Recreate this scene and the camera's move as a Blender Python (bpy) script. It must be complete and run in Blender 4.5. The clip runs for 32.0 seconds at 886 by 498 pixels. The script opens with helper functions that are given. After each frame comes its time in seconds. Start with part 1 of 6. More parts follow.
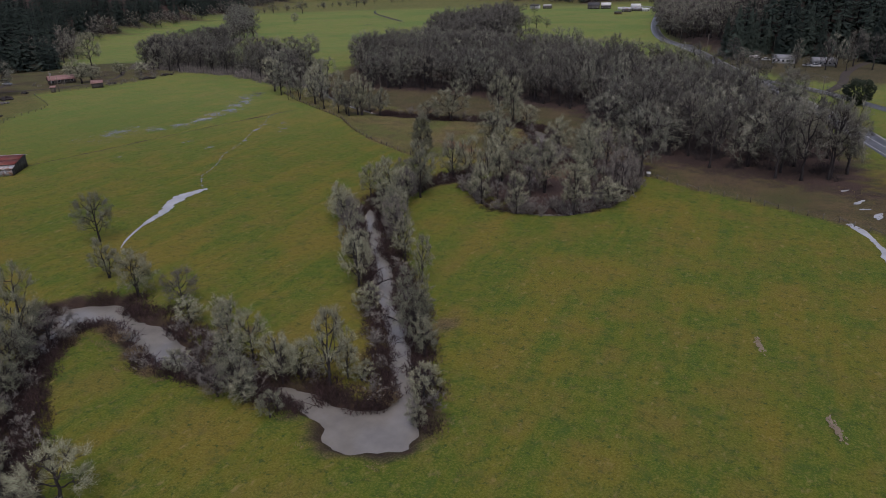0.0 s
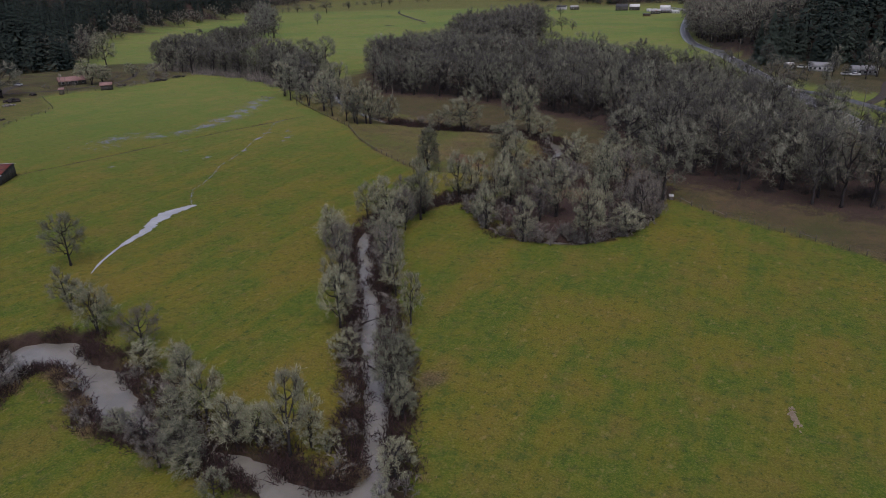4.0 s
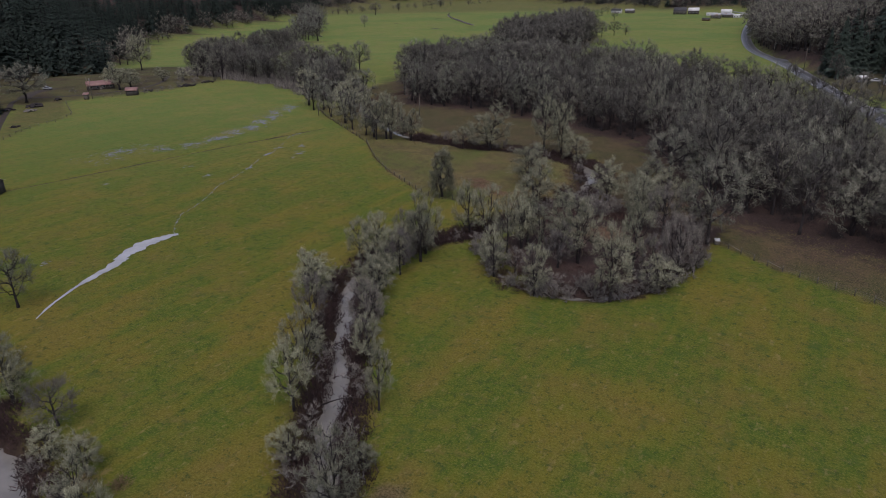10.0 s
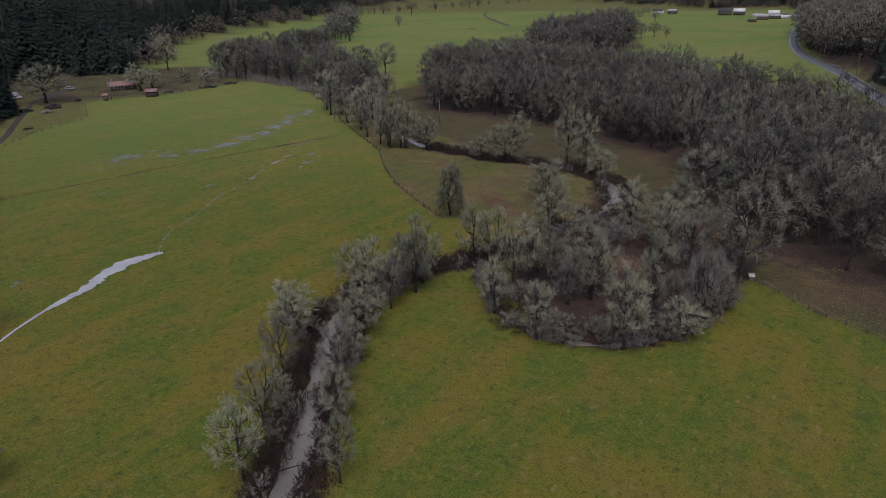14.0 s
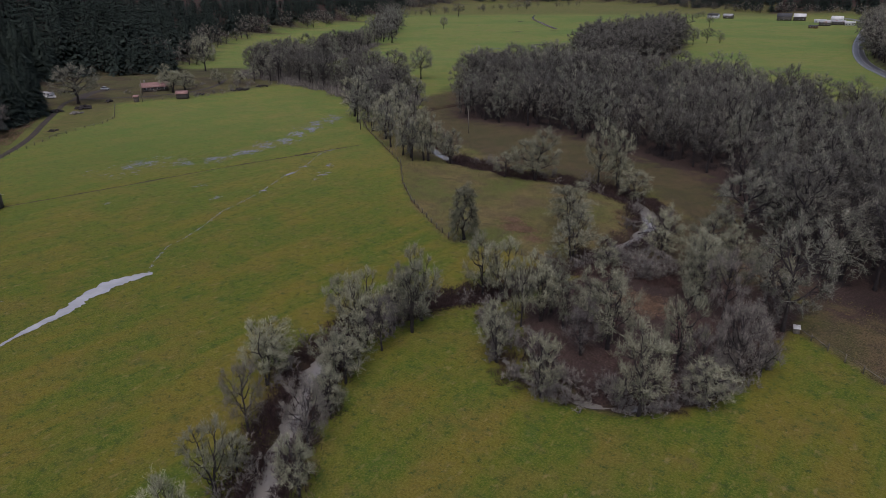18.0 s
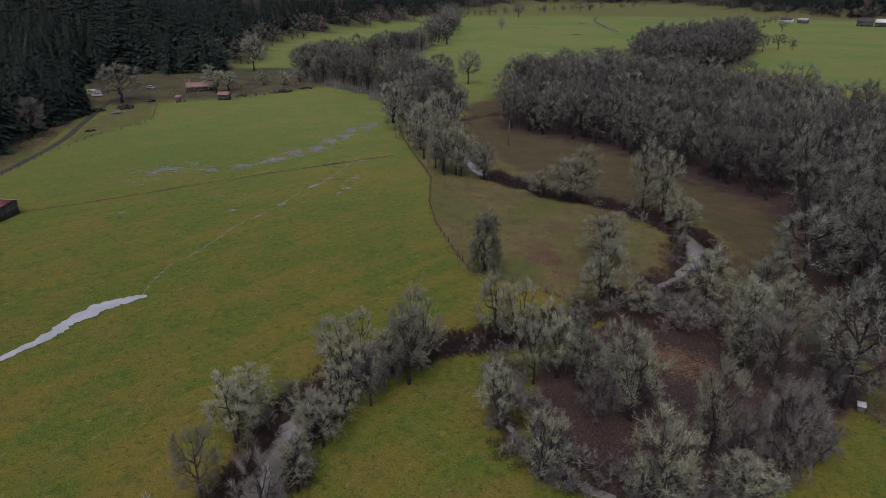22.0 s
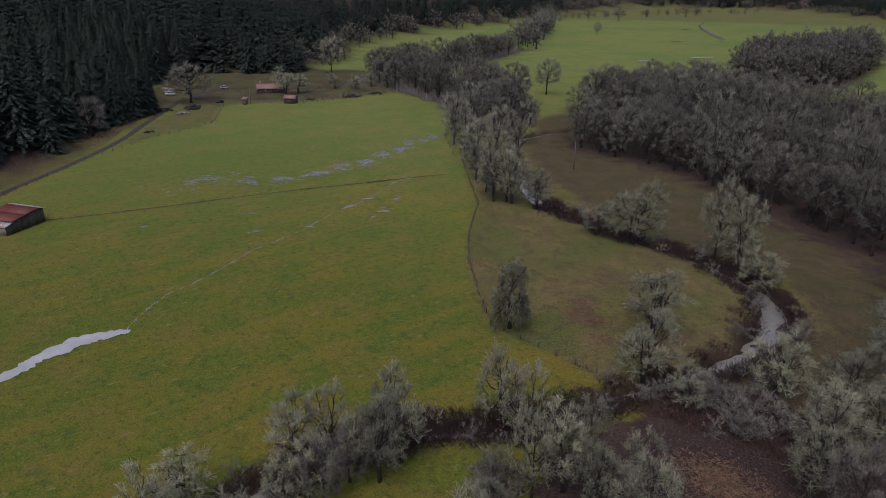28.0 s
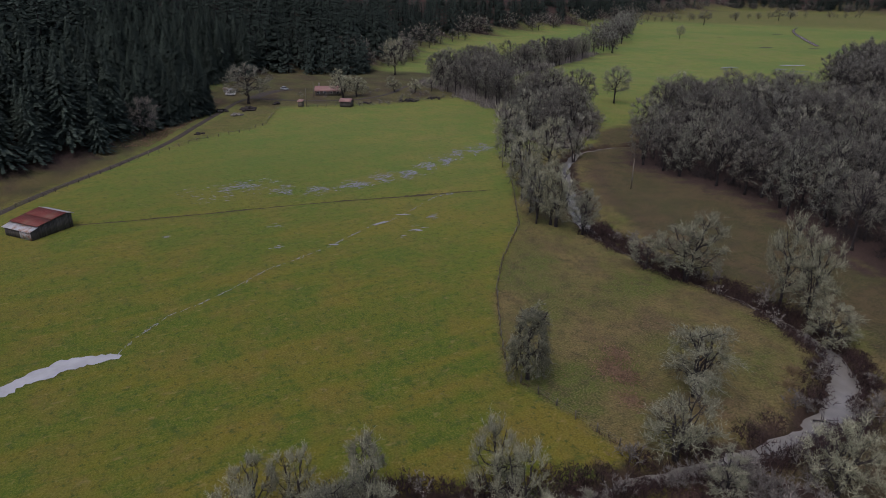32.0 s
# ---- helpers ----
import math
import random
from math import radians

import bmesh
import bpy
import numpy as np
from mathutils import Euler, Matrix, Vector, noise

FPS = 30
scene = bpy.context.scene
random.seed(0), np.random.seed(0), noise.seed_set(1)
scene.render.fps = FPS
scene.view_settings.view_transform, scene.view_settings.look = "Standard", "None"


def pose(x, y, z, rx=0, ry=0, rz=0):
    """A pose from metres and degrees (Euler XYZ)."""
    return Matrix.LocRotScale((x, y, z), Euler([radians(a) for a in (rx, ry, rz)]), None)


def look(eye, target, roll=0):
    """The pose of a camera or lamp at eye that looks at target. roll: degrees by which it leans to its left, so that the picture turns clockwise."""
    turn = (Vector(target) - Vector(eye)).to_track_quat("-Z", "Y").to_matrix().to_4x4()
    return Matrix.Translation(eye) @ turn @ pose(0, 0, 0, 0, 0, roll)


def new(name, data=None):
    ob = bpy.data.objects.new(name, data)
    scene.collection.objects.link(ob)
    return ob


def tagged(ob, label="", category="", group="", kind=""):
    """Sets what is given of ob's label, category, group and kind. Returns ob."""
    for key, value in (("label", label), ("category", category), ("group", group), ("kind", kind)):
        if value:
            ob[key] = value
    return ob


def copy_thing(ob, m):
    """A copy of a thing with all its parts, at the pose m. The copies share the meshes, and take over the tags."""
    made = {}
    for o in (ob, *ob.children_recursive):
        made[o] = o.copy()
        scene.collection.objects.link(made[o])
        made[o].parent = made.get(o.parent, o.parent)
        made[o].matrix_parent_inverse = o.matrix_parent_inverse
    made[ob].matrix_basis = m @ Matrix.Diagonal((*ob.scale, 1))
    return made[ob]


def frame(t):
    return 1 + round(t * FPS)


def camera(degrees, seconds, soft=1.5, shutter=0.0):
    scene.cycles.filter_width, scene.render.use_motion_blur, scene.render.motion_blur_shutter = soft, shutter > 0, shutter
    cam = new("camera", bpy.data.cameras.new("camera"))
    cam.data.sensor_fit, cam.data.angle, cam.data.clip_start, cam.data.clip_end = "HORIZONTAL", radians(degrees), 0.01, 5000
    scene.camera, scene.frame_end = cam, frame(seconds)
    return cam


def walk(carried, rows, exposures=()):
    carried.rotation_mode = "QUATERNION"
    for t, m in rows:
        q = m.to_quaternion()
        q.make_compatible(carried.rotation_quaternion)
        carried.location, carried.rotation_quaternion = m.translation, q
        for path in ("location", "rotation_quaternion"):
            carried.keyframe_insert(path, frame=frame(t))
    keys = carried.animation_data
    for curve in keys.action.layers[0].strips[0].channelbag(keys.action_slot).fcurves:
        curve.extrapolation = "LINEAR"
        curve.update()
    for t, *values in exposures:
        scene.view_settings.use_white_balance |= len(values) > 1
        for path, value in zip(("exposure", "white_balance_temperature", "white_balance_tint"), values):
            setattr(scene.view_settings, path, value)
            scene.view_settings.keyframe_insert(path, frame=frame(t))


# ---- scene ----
cam = camera(66.2, 32.0, soft=0.5)
PATH = [
    (0, (0.883, -10.874, 51.067), (0.089, -9.203, 50.307), -1.4),
    (3, (-0.359, 0.316, 51.604), (-1.198, 1.964, 50.843), -1.2),
    (6, (-1.205, 12.078, 52.169), (-2.099, 13.698, 51.412), -1.1),
    (9, (-2.548, 24.014, 52.285), (-3.507, 25.599, 51.53), -1.1),
    (11, (-3.288, 32.048, 52.399), (-4.293, 33.604, 51.644), -1.0),
    (13, (-4.259, 39.746, 52.454), (-5.307, 41.273, 51.698), -1.0),
    (17, (-6.334, 54.794, 52.818), (-7.478, 56.253, 52.066), -0.8),
    (19, (-7.721, 62.228, 53.239), (-8.925, 63.637, 52.488), -0.5),
    (21, (-9.559, 69.911, 53.706), (-10.822, 71.267, 52.954), -0.3),
    (23, (-11.615, 77.74, 54.237), (-12.937, 79.038, 53.485), -0.1),
    (25, (-13.277, 85.077, 54.548), (-14.658, 86.313, 53.797), 0.2),
    (28, (-16.948, 96.255, 55.04), (-18.413, 97.389, 54.288), 0.4),
    (30, (-19.579, 103.861, 55.448), (-21.1, 104.92, 54.696), 0.5),
    (32, (-22.681, 111.226, 55.678), (-24.265, 112.186, 54.924), 0.6),
]
walk(cam, [(t, look(eye, target, roll)) for t, eye, target, roll in PATH], exposures=[(0.0, 0.27, 6300, 20), (32.0, 0.27, 6300, 20)])

# ---- overcast sky and a broad, weak sun ----
SUN_ELEVATION, SUN_AZIMUTH = radians(62), radians(150)
world = bpy.data.worlds.new("overcast_sky")
scene.world = world
world.use_nodes = True
wn = world.node_tree
sky = wn.nodes.new("ShaderNodeTexSky")
sky.sky_type, sky.sun_disc = "NISHITA", False
sky.sun_elevation, sky.sun_rotation = SUN_ELEVATION, SUN_AZIMUTH
sky.dust_density = 3.0
cloud = wn.nodes.new("ShaderNodeHueSaturation")
cloud.inputs["Saturation"].default_value = 0.80
wn.links.new(sky.outputs["Color"], cloud.inputs["Color"])
wn.links.new(cloud.outputs["Color"], wn.nodes["Background"].inputs["Color"])
wn.nodes["Background"].inputs["Strength"].default_value = 0.085
sun_data = bpy.data.lights.new("sun", "SUN")
sun_data.energy, sun_data.angle, sun_data.color = 1.1, radians(35), (1.0, 0.97, 0.92)
sun = new("sun", sun_data)
sun_way = Vector((math.sin(SUN_AZIMUTH) * math.cos(SUN_ELEVATION), math.cos(SUN_AZIMUTH) * math.cos(SUN_ELEVATION), math.sin(SUN_ELEVATION)))
sun.rotation_mode = "QUATERNION"
sun.rotation_quaternion = sun_way.to_track_quat("Z", "Y")
sun.location = sun_way * 400


# ---- materials ----
def nodes_of(name):
    m = bpy.data.materials.new(name)
    m.use_nodes = True
    return m, m.node_tree, m.node_tree.nodes["Principled BSDF"]


def ramp_of(nt, stops):
    r = nt.nodes.new("ShaderNodeValToRGB")
    while len(r.color_ramp.elements) < len(stops):
        r.color_ramp.elements.new(0.5)
    for e, (p, c) in zip(r.color_ramp.elements, stops):
        e.position, e.color = p, (*c, 1)
    return r


def noise_of(nt, scale, detail=4.0, rough=0.6, stretch=None, turn=0.0):
    n = nt.nodes.new("ShaderNodeTexNoise")
    n.inputs["Scale"].default_value, n.inputs["Detail"].default_value, n.inputs["Roughness"].default_value = scale, detail, rough
    g = nt.nodes.new("ShaderNodeNewGeometry")
    if stretch:
        mp = nt.nodes.new("ShaderNodeMapping")
        mp.inputs["Scale"].default_value, mp.inputs["Rotation"].default_value = stretch, (0, 0, turn)
        nt.links.new(g.outputs["Position"], mp.inputs["Vector"])
        nt.links.new(mp.outputs["Vector"], n.inputs["Vector"])
    else:
        nt.links.new(g.outputs["Position"], n.inputs["Vector"])
    return n.outputs["Fac"]


def mix_of(nt, fac, a, b, mode="MIX"):
    m = nt.nodes.new("ShaderNodeMix")
    m.data_type, m.blend_type = "RGBA", mode
    for sock, v in ((m.inputs["Factor"], fac), (m.inputs[6], a), (m.inputs[7], b)):
        if isinstance(v, (int, float)):
            sock.default_value = v
        elif isinstance(v, tuple):
            sock.default_value = (*v, 1)
        else:
            nt.links.new(v, sock)
    return m.outputs[2]


def remap(nt, v, lo, hi, a=0.0, b=1.0):
    m = nt.nodes.new("ShaderNodeMapRange")
    for n, x in (("From Min", lo), ("From Max", hi), ("To Min", a), ("To Max", b)):
        m.inputs[n].default_value = x
    nt.links.new(v, m.inputs["Value"])
    return m.outputs["Result"]


def bump_of(nt, bsdf, height, strength, distance):
    b = nt.nodes.new("ShaderNodeBump")
    b.inputs["Strength"].default_value, b.inputs["Distance"].default_value = strength, distance
    nt.links.new(height, b.inputs["Height"])
    nt.links.new(b.outputs["Normal"], bsdf.inputs["Normal"])


def surface(name, dark, light, scale=3.0, rough=0.85, bump=0.3, distance=0.02, metal=0.0, stretch=None, wear=None, island=0.0, per_object=0.0, spec=0.3, mixed=None):
    """Two-scale noise between two tones, with relief; island and per_object vary pieces and copies."""
    m, nt, b = nodes_of(name)
    fine = noise_of(nt, scale * 6, 3.0, 0.65, stretch)
    coarse = noise_of(nt, scale, 4.0, 0.6, stretch)
    tone = mix_of(nt, remap(nt, coarse, 0.3, 0.7), dark, light)
    tone = mix_of(nt, remap(nt, fine, 0.35, 0.75, 0.0, 0.5), tone, tuple(min(1, c * 1.25) for c in light))
    if wear:
        tone = mix_of(nt, remap(nt, noise_of(nt, scale * 0.45, 5.0, 0.7), 0.52, 0.64), tone, wear)
    if island:
        g = nt.nodes.new("ShaderNodeNewGeometry")
        tone = mix_of(nt, 1.0, tone, ramp_tone(nt, g.outputs["Random Per Island"], island), "MULTIPLY")
    if mixed:
        g = nt.nodes.new("ShaderNodeNewGeometry")
        r = ramp_of(nt, [(p, (c, c * 0.985, c * 0.95)) for p, c in mixed])
        nt.links.new(g.outputs["Random Per Island"], r.inputs["Fac"])
        tone = mix_of(nt, 1.0, tone, r.outputs["Color"], "MULTIPLY")
    if per_object:
        o = nt.nodes.new("ShaderNodeObjectInfo")
        tone = mix_of(nt, 1.0, tone, ramp_tone(nt, o.outputs["Random"], per_object), "MULTIPLY")
    nt.links.new(tone, b.inputs["Base Color"])
    b.inputs["Roughness"].default_value, b.inputs["Metallic"].default_value = rough, metal
    b.inputs["Specular IOR Level"].default_value = spec
    if bump:
        bump_of(nt, b, fine, bump, distance)
    return m


def ramp_tone(nt, v, amount):
    r = ramp_of(nt, [(0.0, (1 - amount, 1 - amount, 1 - amount * 0.9)), (1.0, (1 + amount, 1 + amount * 0.95, 1 + amount * 0.8))])
    nt.links.new(v, r.inputs["Fac"])
    return r.outputs["Color"]


def ground_material():
    """Wet winter grass, rough pasture, leaf litter and bank soil, blended by the cover of the land; far grass has its
    low-angle brightness put into the colour.
    """
    m, nt, b = nodes_of("valley_ground")
    big = noise_of(nt, 0.022, 4.0, 0.55)
    mid = noise_of(nt, 0.11, 5.0, 0.62)
    tuft = noise_of(nt, 0.75, 6.0, 0.75)
    fine = noise_of(nt, 3.4, 4.0, 0.75)
    spot = noise_of(nt, 1.5, 2.0, 0.5, (1.0, 1.0, 1.0))
    streak = noise_of(nt, 0.20, 4.0, 0.6, (1.0, 0.06, 1.0), radians(-17))
    clump = noise_of(nt, 0.24, 6.0, 0.7)
    fleck = noise_of(nt, 0.85, 3.0, 0.6, (1.0, 0.55, 1.0), radians(35))
    grass = ramp_of(nt, [(0.40, (0.154, 0.124, 0.019)), (0.455, (0.128, 0.124, 0.015)), (0.50, (0.072, 0.110, 0.012)), (0.545, (0.098, 0.118, 0.013)), (0.60, (0.150, 0.124, 0.018))])
    nt.links.new(mix_of(nt, 0.35, big, streak), grass.inputs["Fac"])
    tone = mix_of(nt, remap(nt, mid, 0.47, 0.66, 0.0, 0.75), grass.outputs["Color"], (0.154, 0.116, 0.026))
    tone = mix_of(nt, remap(nt, mid, 0.46, 0.32, 0.0, 0.6), tone, (0.058, 0.106, 0.015))
    tone = mix_of(nt, remap(nt, tuft, 0.52, 0.66, 0.0, 0.75), tone, (0.032, 0.054, 0.015))
    tone = mix_of(nt, remap(nt, tuft, 0.49, 0.32, 0.0, 0.5), tone, (0.160, 0.150, 0.030))
    tone = mix_of(nt, remap(nt, fine, 0.50, 0.68, 0.0, 0.7), tone, (0.196, 0.176, 0.052))
    tone = mix_of(nt, remap(nt, fine, 0.48, 0.30, 0.0, 0.7), tone, (0.040, 0.056, 0.014))
    tone = mix_of(nt, remap(nt, spot, 0.63, 0.74, 0.0, 0.55), tone, (0.034, 0.068, 0.022))
    tone = mix_of(nt, remap(nt, noise_of(nt, 0.33, 5.0, 0.75), 0.54, 0.70, 0.0, 0.45), tone, (0.160, 0.116, 0.044))
    tone = mix_of(nt, remap(nt, clump, 0.55, 0.68, 0.0, 0.55), tone, (0.040, 0.080, 0.020))
    tone = mix_of(nt, remap(nt, fleck, 0.60, 0.74, 0.0, 0.55), tone, (0.255, 0.188, 0.082))
    broad = noise_of(nt, 0.05, 5.0, 0.65)
    rough_grass = mix_of(nt, remap(nt, mid, 0.40, 0.60), (0.104, 0.106, 0.030), (0.160, 0.122, 0.050))
    rough_grass = mix_of(nt, remap(nt, broad, 0.50, 0.62, 0.0, 0.85), rough_grass, (0.080, 0.108, 0.022))
    rough_grass = mix_of(nt, remap(nt, broad, 0.46, 0.34, 0.0, 0.8), rough_grass, (0.112, 0.074, 0.048))
    rough_grass = mix_of(nt, remap(nt, clump, 0.50, 0.62, 0.0, 0.7), rough_grass, (0.062, 0.052, 0.028))
    rough_grass = mix_of(nt, remap(nt, tuft, 0.50, 0.64, 0.0, 0.8), rough_grass, (0.050, 0.054, 0.020))
    rough_grass = mix_of(nt, remap(nt, fine, 0.50, 0.64, 0.0, 0.75), rough_grass, (0.215, 0.178, 0.090))
    rough_grass = mix_of(nt, remap(nt, fine, 0.48, 0.34, 0.0, 0.75), rough_grass, (0.034, 0.034, 0.014))
    litter = mix_of(nt, remap(nt, mid, 0.4, 0.62), (0.036, 0.024, 0.024), (0.060, 0.038, 0.034))
    litter = mix_of(nt, remap(nt, tuft, 0.5, 0.66), litter, (0.028, 0.024, 0.016))
    litter = mix_of(nt, remap(nt, fine, 0.50, 0.62, 0.0, 0.8), litter, (0.112, 0.076, 0.064))
    litter = mix_of(nt, remap(nt, fine, 0.48, 0.36, 0.0, 0.8), litter, (0.016, 0.011, 0.011))
    soil = mix_of(nt, remap(nt, tuft, 0.35, 0.65), (0.026, 0.019, 0.017), (0.056, 0.037, 0.029))
    soil = mix_of(nt, remap(nt, fine, 0.48, 0.7, 0.0, 0.6), soil, (0.072, 0.048, 0.036))
    cover = nt.nodes.new("ShaderNodeVertexColor")
    cover.layer_name = "cover"
    sep = nt.nodes.new("ShaderNodeSeparateColor")
    nt.links.new(cover.outputs["Color"], sep.inputs["Color"])
    # Greener far grass, painted brighter for the gleam of grass seen at low angles.
    far_bright = mix_of(nt, remap(nt, mid, 0.38, 0.65), (0.122, 0.186, 0.044), (0.194, 0.206, 0.056))
    far_bright = mix_of(nt, remap(nt, broad, 0.48, 0.64, 0.0, 0.6), far_bright, (0.196, 0.178, 0.066))
    far_bright = mix_of(nt, remap(nt, noise_of(nt, 0.011, 5.0, 0.6), 0.46, 0.62, 0.0, 0.75), far_bright, (0.096, 0.170, 0.042))
    far_bright = mix_of(nt, remap(nt, tuft, 0.50, 0.66, 0.0, 0.65), far_bright, (0.058, 0.088, 0.024))
    far_bright = mix_of(nt, remap(nt, clump, 0.50, 0.66, 0.0, 0.5), far_bright, (0.182, 0.164, 0.056))
    far_bright = mix_of(nt, remap(nt, fine, 0.50, 0.68, 0.0, 0.5), far_bright, (0.220, 0.214, 0.084))
    tone = mix_of(nt, cover.outputs["Alpha"], tone, far_bright)
    tone = mix_of(nt, sep.outputs["Red"], tone, rough_grass)
    tone = mix_of(nt, sep.outputs["Green"], tone, litter)
    tone = mix_of(nt, sep.outputs["Blue"], tone, soil)
    nt.links.new(tone, b.inputs["Base Color"])
    b.inputs["Roughness"].default_value, b.inputs["Specular IOR Level"].default_value = 0.95, 0.12
    b.inputs["Sheen Weight"].default_value, b.inputs["Sheen Roughness"].default_value, b.inputs["Sheen Tint"].default_value = 0.03, 0.4, (0.70, 0.75, 0.30, 1)
    relief = nt.nodes.new("ShaderNodeMath")
    relief.operation = "ADD"
    nt.links.new(tuft, relief.inputs[0])
    nt.links.new(fine, relief.inputs[1])
    bump_of(nt, b, relief.outputs["Value"], 0.55, 0.25)
    return m


GROUND = ground_material()
BARK = surface("dark_bark", (0.020, 0.017, 0.018), (0.048, 0.042, 0.042), 2.0, 0.95, 0.5, 0.03, per_object=0.25)
LICHEN_MIX = [(0.0, 0.4), (0.45, 0.8), (0.75, 1.15), (1.0, 1.8)]
TWIG = surface("lichen_twigs", (0.132, 0.138, 0.100), (0.345, 0.358, 0.262), 0.7, 0.95, 0, mixed=LICHEN_MIX, per_object=0.3)
TWIG_WOOD = surface("woodland_twigs", (0.068, 0.067, 0.060), (0.192, 0.190, 0.166), 0.4, 0.95, 0, mixed=LICHEN_MIX, per_object=0.38)
TWIG_CAP = surface("mossy_twigs", (0.098, 0.102, 0.088), (0.250, 0.258, 0.216), 0.4, 0.95, 0, mixed=LICHEN_MIX, per_object=0.38)
TWIG_BARE = surface("bare_grey_twigs", (0.112, 0.104, 0.100), (0.215, 0.202, 0.188), 0.5, 0.95, 0, mixed=LICHEN_MIX, per_object=0.2)
BRAMBLE = surface("bramble_stems", (0.034, 0.022, 0.021), (0.078, 0.047, 0.043), 0.35, 0.95, 0, mixed=[(0.0, 0.45), (0.6, 1.0), (1.0, 1.9)], per_object=0.4)
REED = surface("dead_reed", (0.120, 0.088, 0.045), (0.200, 0.150, 0.085), 0.8, 0.95, 0, island=0.4, per_object=0.25)
NEEDLE = surface("fir_needles", (0.054, 0.074, 0.064), (0.080, 0.106, 0.088), 0.2, 1.0, 0, island=0.10, per_object=0.3, spec=0.0)
EVERGREEN = surface("evergreen_leaves", (0.012, 0.020, 0.012), (0.024, 0.036, 0.018), 0.6, 0.8, 0, island=0.4)
WOOD_OLD = surface("weathered_boards", (0.045, 0.040, 0.036), (0.105, 0.098, 0.090), 1.2, 0.9, 0.4, 0.02, stretch=(3, 3, 0.3), per_object=0.25)
WOOD_POST = surface("grey_post_wood", (0.085, 0.075, 0.062), (0.170, 0.155, 0.130), 2.0, 0.9, 0.4, 0.01, per_object=0.25)
ROOF_RED = surface("rusted_red_roof", (0.130, 0.034, 0.028), (0.185, 0.050, 0.040), 0.5, 0.6, 0.15, 0.01, wear=(0.17, 0.075, 0.055), per_object=0.12)
ROOF_PINK = surface("faded_red_roof", (0.215, 0.125, 0.112), (0.290, 0.175, 0.158), 0.6, 0.55, 0.1, 0.01, per_object=0.1)
ROOF_GREY = surface("galvanised_roof", (0.300, 0.310, 0.330), (0.440, 0.450, 0.470), 0.5, 0.45, 0.1, 0.01, wear=(0.26, 0.14, 0.09), per_object=0.1)
SIDING = surface("grey_siding", (0.190, 0.195, 0.205), (0.270, 0.275, 0.285), 0.8, 0.7, 0.1, 0.01, per_object=0.1)
WHITE = surface("white_paint", (0.500, 0.510, 0.520), (0.680, 0.680, 0.680), 0.8, 0.5, 0.1, 0.01, per_object=0.08)
ROOF_DARK = surface("dark_shingle_roof", (0.040, 0.040, 0.044), (0.085, 0.085, 0.090), 0.8, 0.9, 0.2, 0.02)
GLASS = surface("dark_window_glass", (0.020, 0.024, 0.030), (0.035, 0.040, 0.050), 0.5, 0.08, 0, spec=0.5)
RUBBER = surface("black_rubber", (0.012, 0.012, 0.013), (0.022, 0.022, 0.022), 3, 0.8, 0)
CAR_PAINT = surface("silver_car_paint", (0.420, 0.440, 0.470), (0.520, 0.540, 0.570), 0.5, 0.3, 0, metal=0.3, spec=0.5)
ASPHALT = surface("wet_asphalt", (0.050, 0.051, 0.055), (0.085, 0.086, 0.092), 0.25, 0.38, 0.15, 0.01, stretch=(1, 1, 1), wear=(0.11, 0.11, 0.12), spec=0.5)
LINE = surface("road_line_paint", (0.500, 0.500, 0.490), (0.680, 0.680, 0.660), 0.6, 0.6, 0)
GRAVEL = surface("gravel_track", (0.038, 0.031, 0.028), (0.070, 0.059, 0.052), 0.4, 0.9, 0.4, 0.03, wear=(0.060, 0.056, 0.030), spec=0.2)
STONE = surface("grey_rubble", (0.100, 0.094, 0.088), (0.240, 0.225, 0.205), 1.2, 0.9, 0.4, 0.03, per_object=0.3)
MUD = surface("bare_mud", (0.140, 0.104, 0.068), (0.250, 0.205, 0.150), 0.9, 0.9, 0.4, 0.03)
DITCH_SOIL = surface("dark_ditch_soil", (0.034, 0.030, 0.018), (0.070, 0.058, 0.030), 0.8, 0.95, 0.5, 0.05)
WIRE = surface("fence_wire", (0.110, 0.105, 0.100), (0.170, 0.165, 0.155), 2.0, 0.6, 0, metal=0.6)


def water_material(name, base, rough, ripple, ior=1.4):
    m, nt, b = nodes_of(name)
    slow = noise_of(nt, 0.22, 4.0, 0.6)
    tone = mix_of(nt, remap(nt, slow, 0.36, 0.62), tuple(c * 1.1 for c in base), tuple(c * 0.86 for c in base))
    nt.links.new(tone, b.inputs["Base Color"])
    b.inputs["Roughness"].default_value, b.inputs["IOR"].default_value = rough, ior
    bump_of(nt, b, noise_of(nt, 0.9, 3.0, 0.6), ripple, 0.02)
    return m


RIVER_WATER = water_material("muddy_river_water", (0.205, 0.193, 0.172), 0.03, 0.10, 1.8)
# These two base colours are raised to stand in for reflected bright sky.
FLOOD_WATER = water_material("sky_pale_flood_water", (0.300, 0.302, 0.302), 0.03, 0.03, 1.8)
PUDDLE_WATER = water_material("sky_pale_puddle_water", (0.400, 0.402, 0.408), 0.03, 0.03, 1.8)


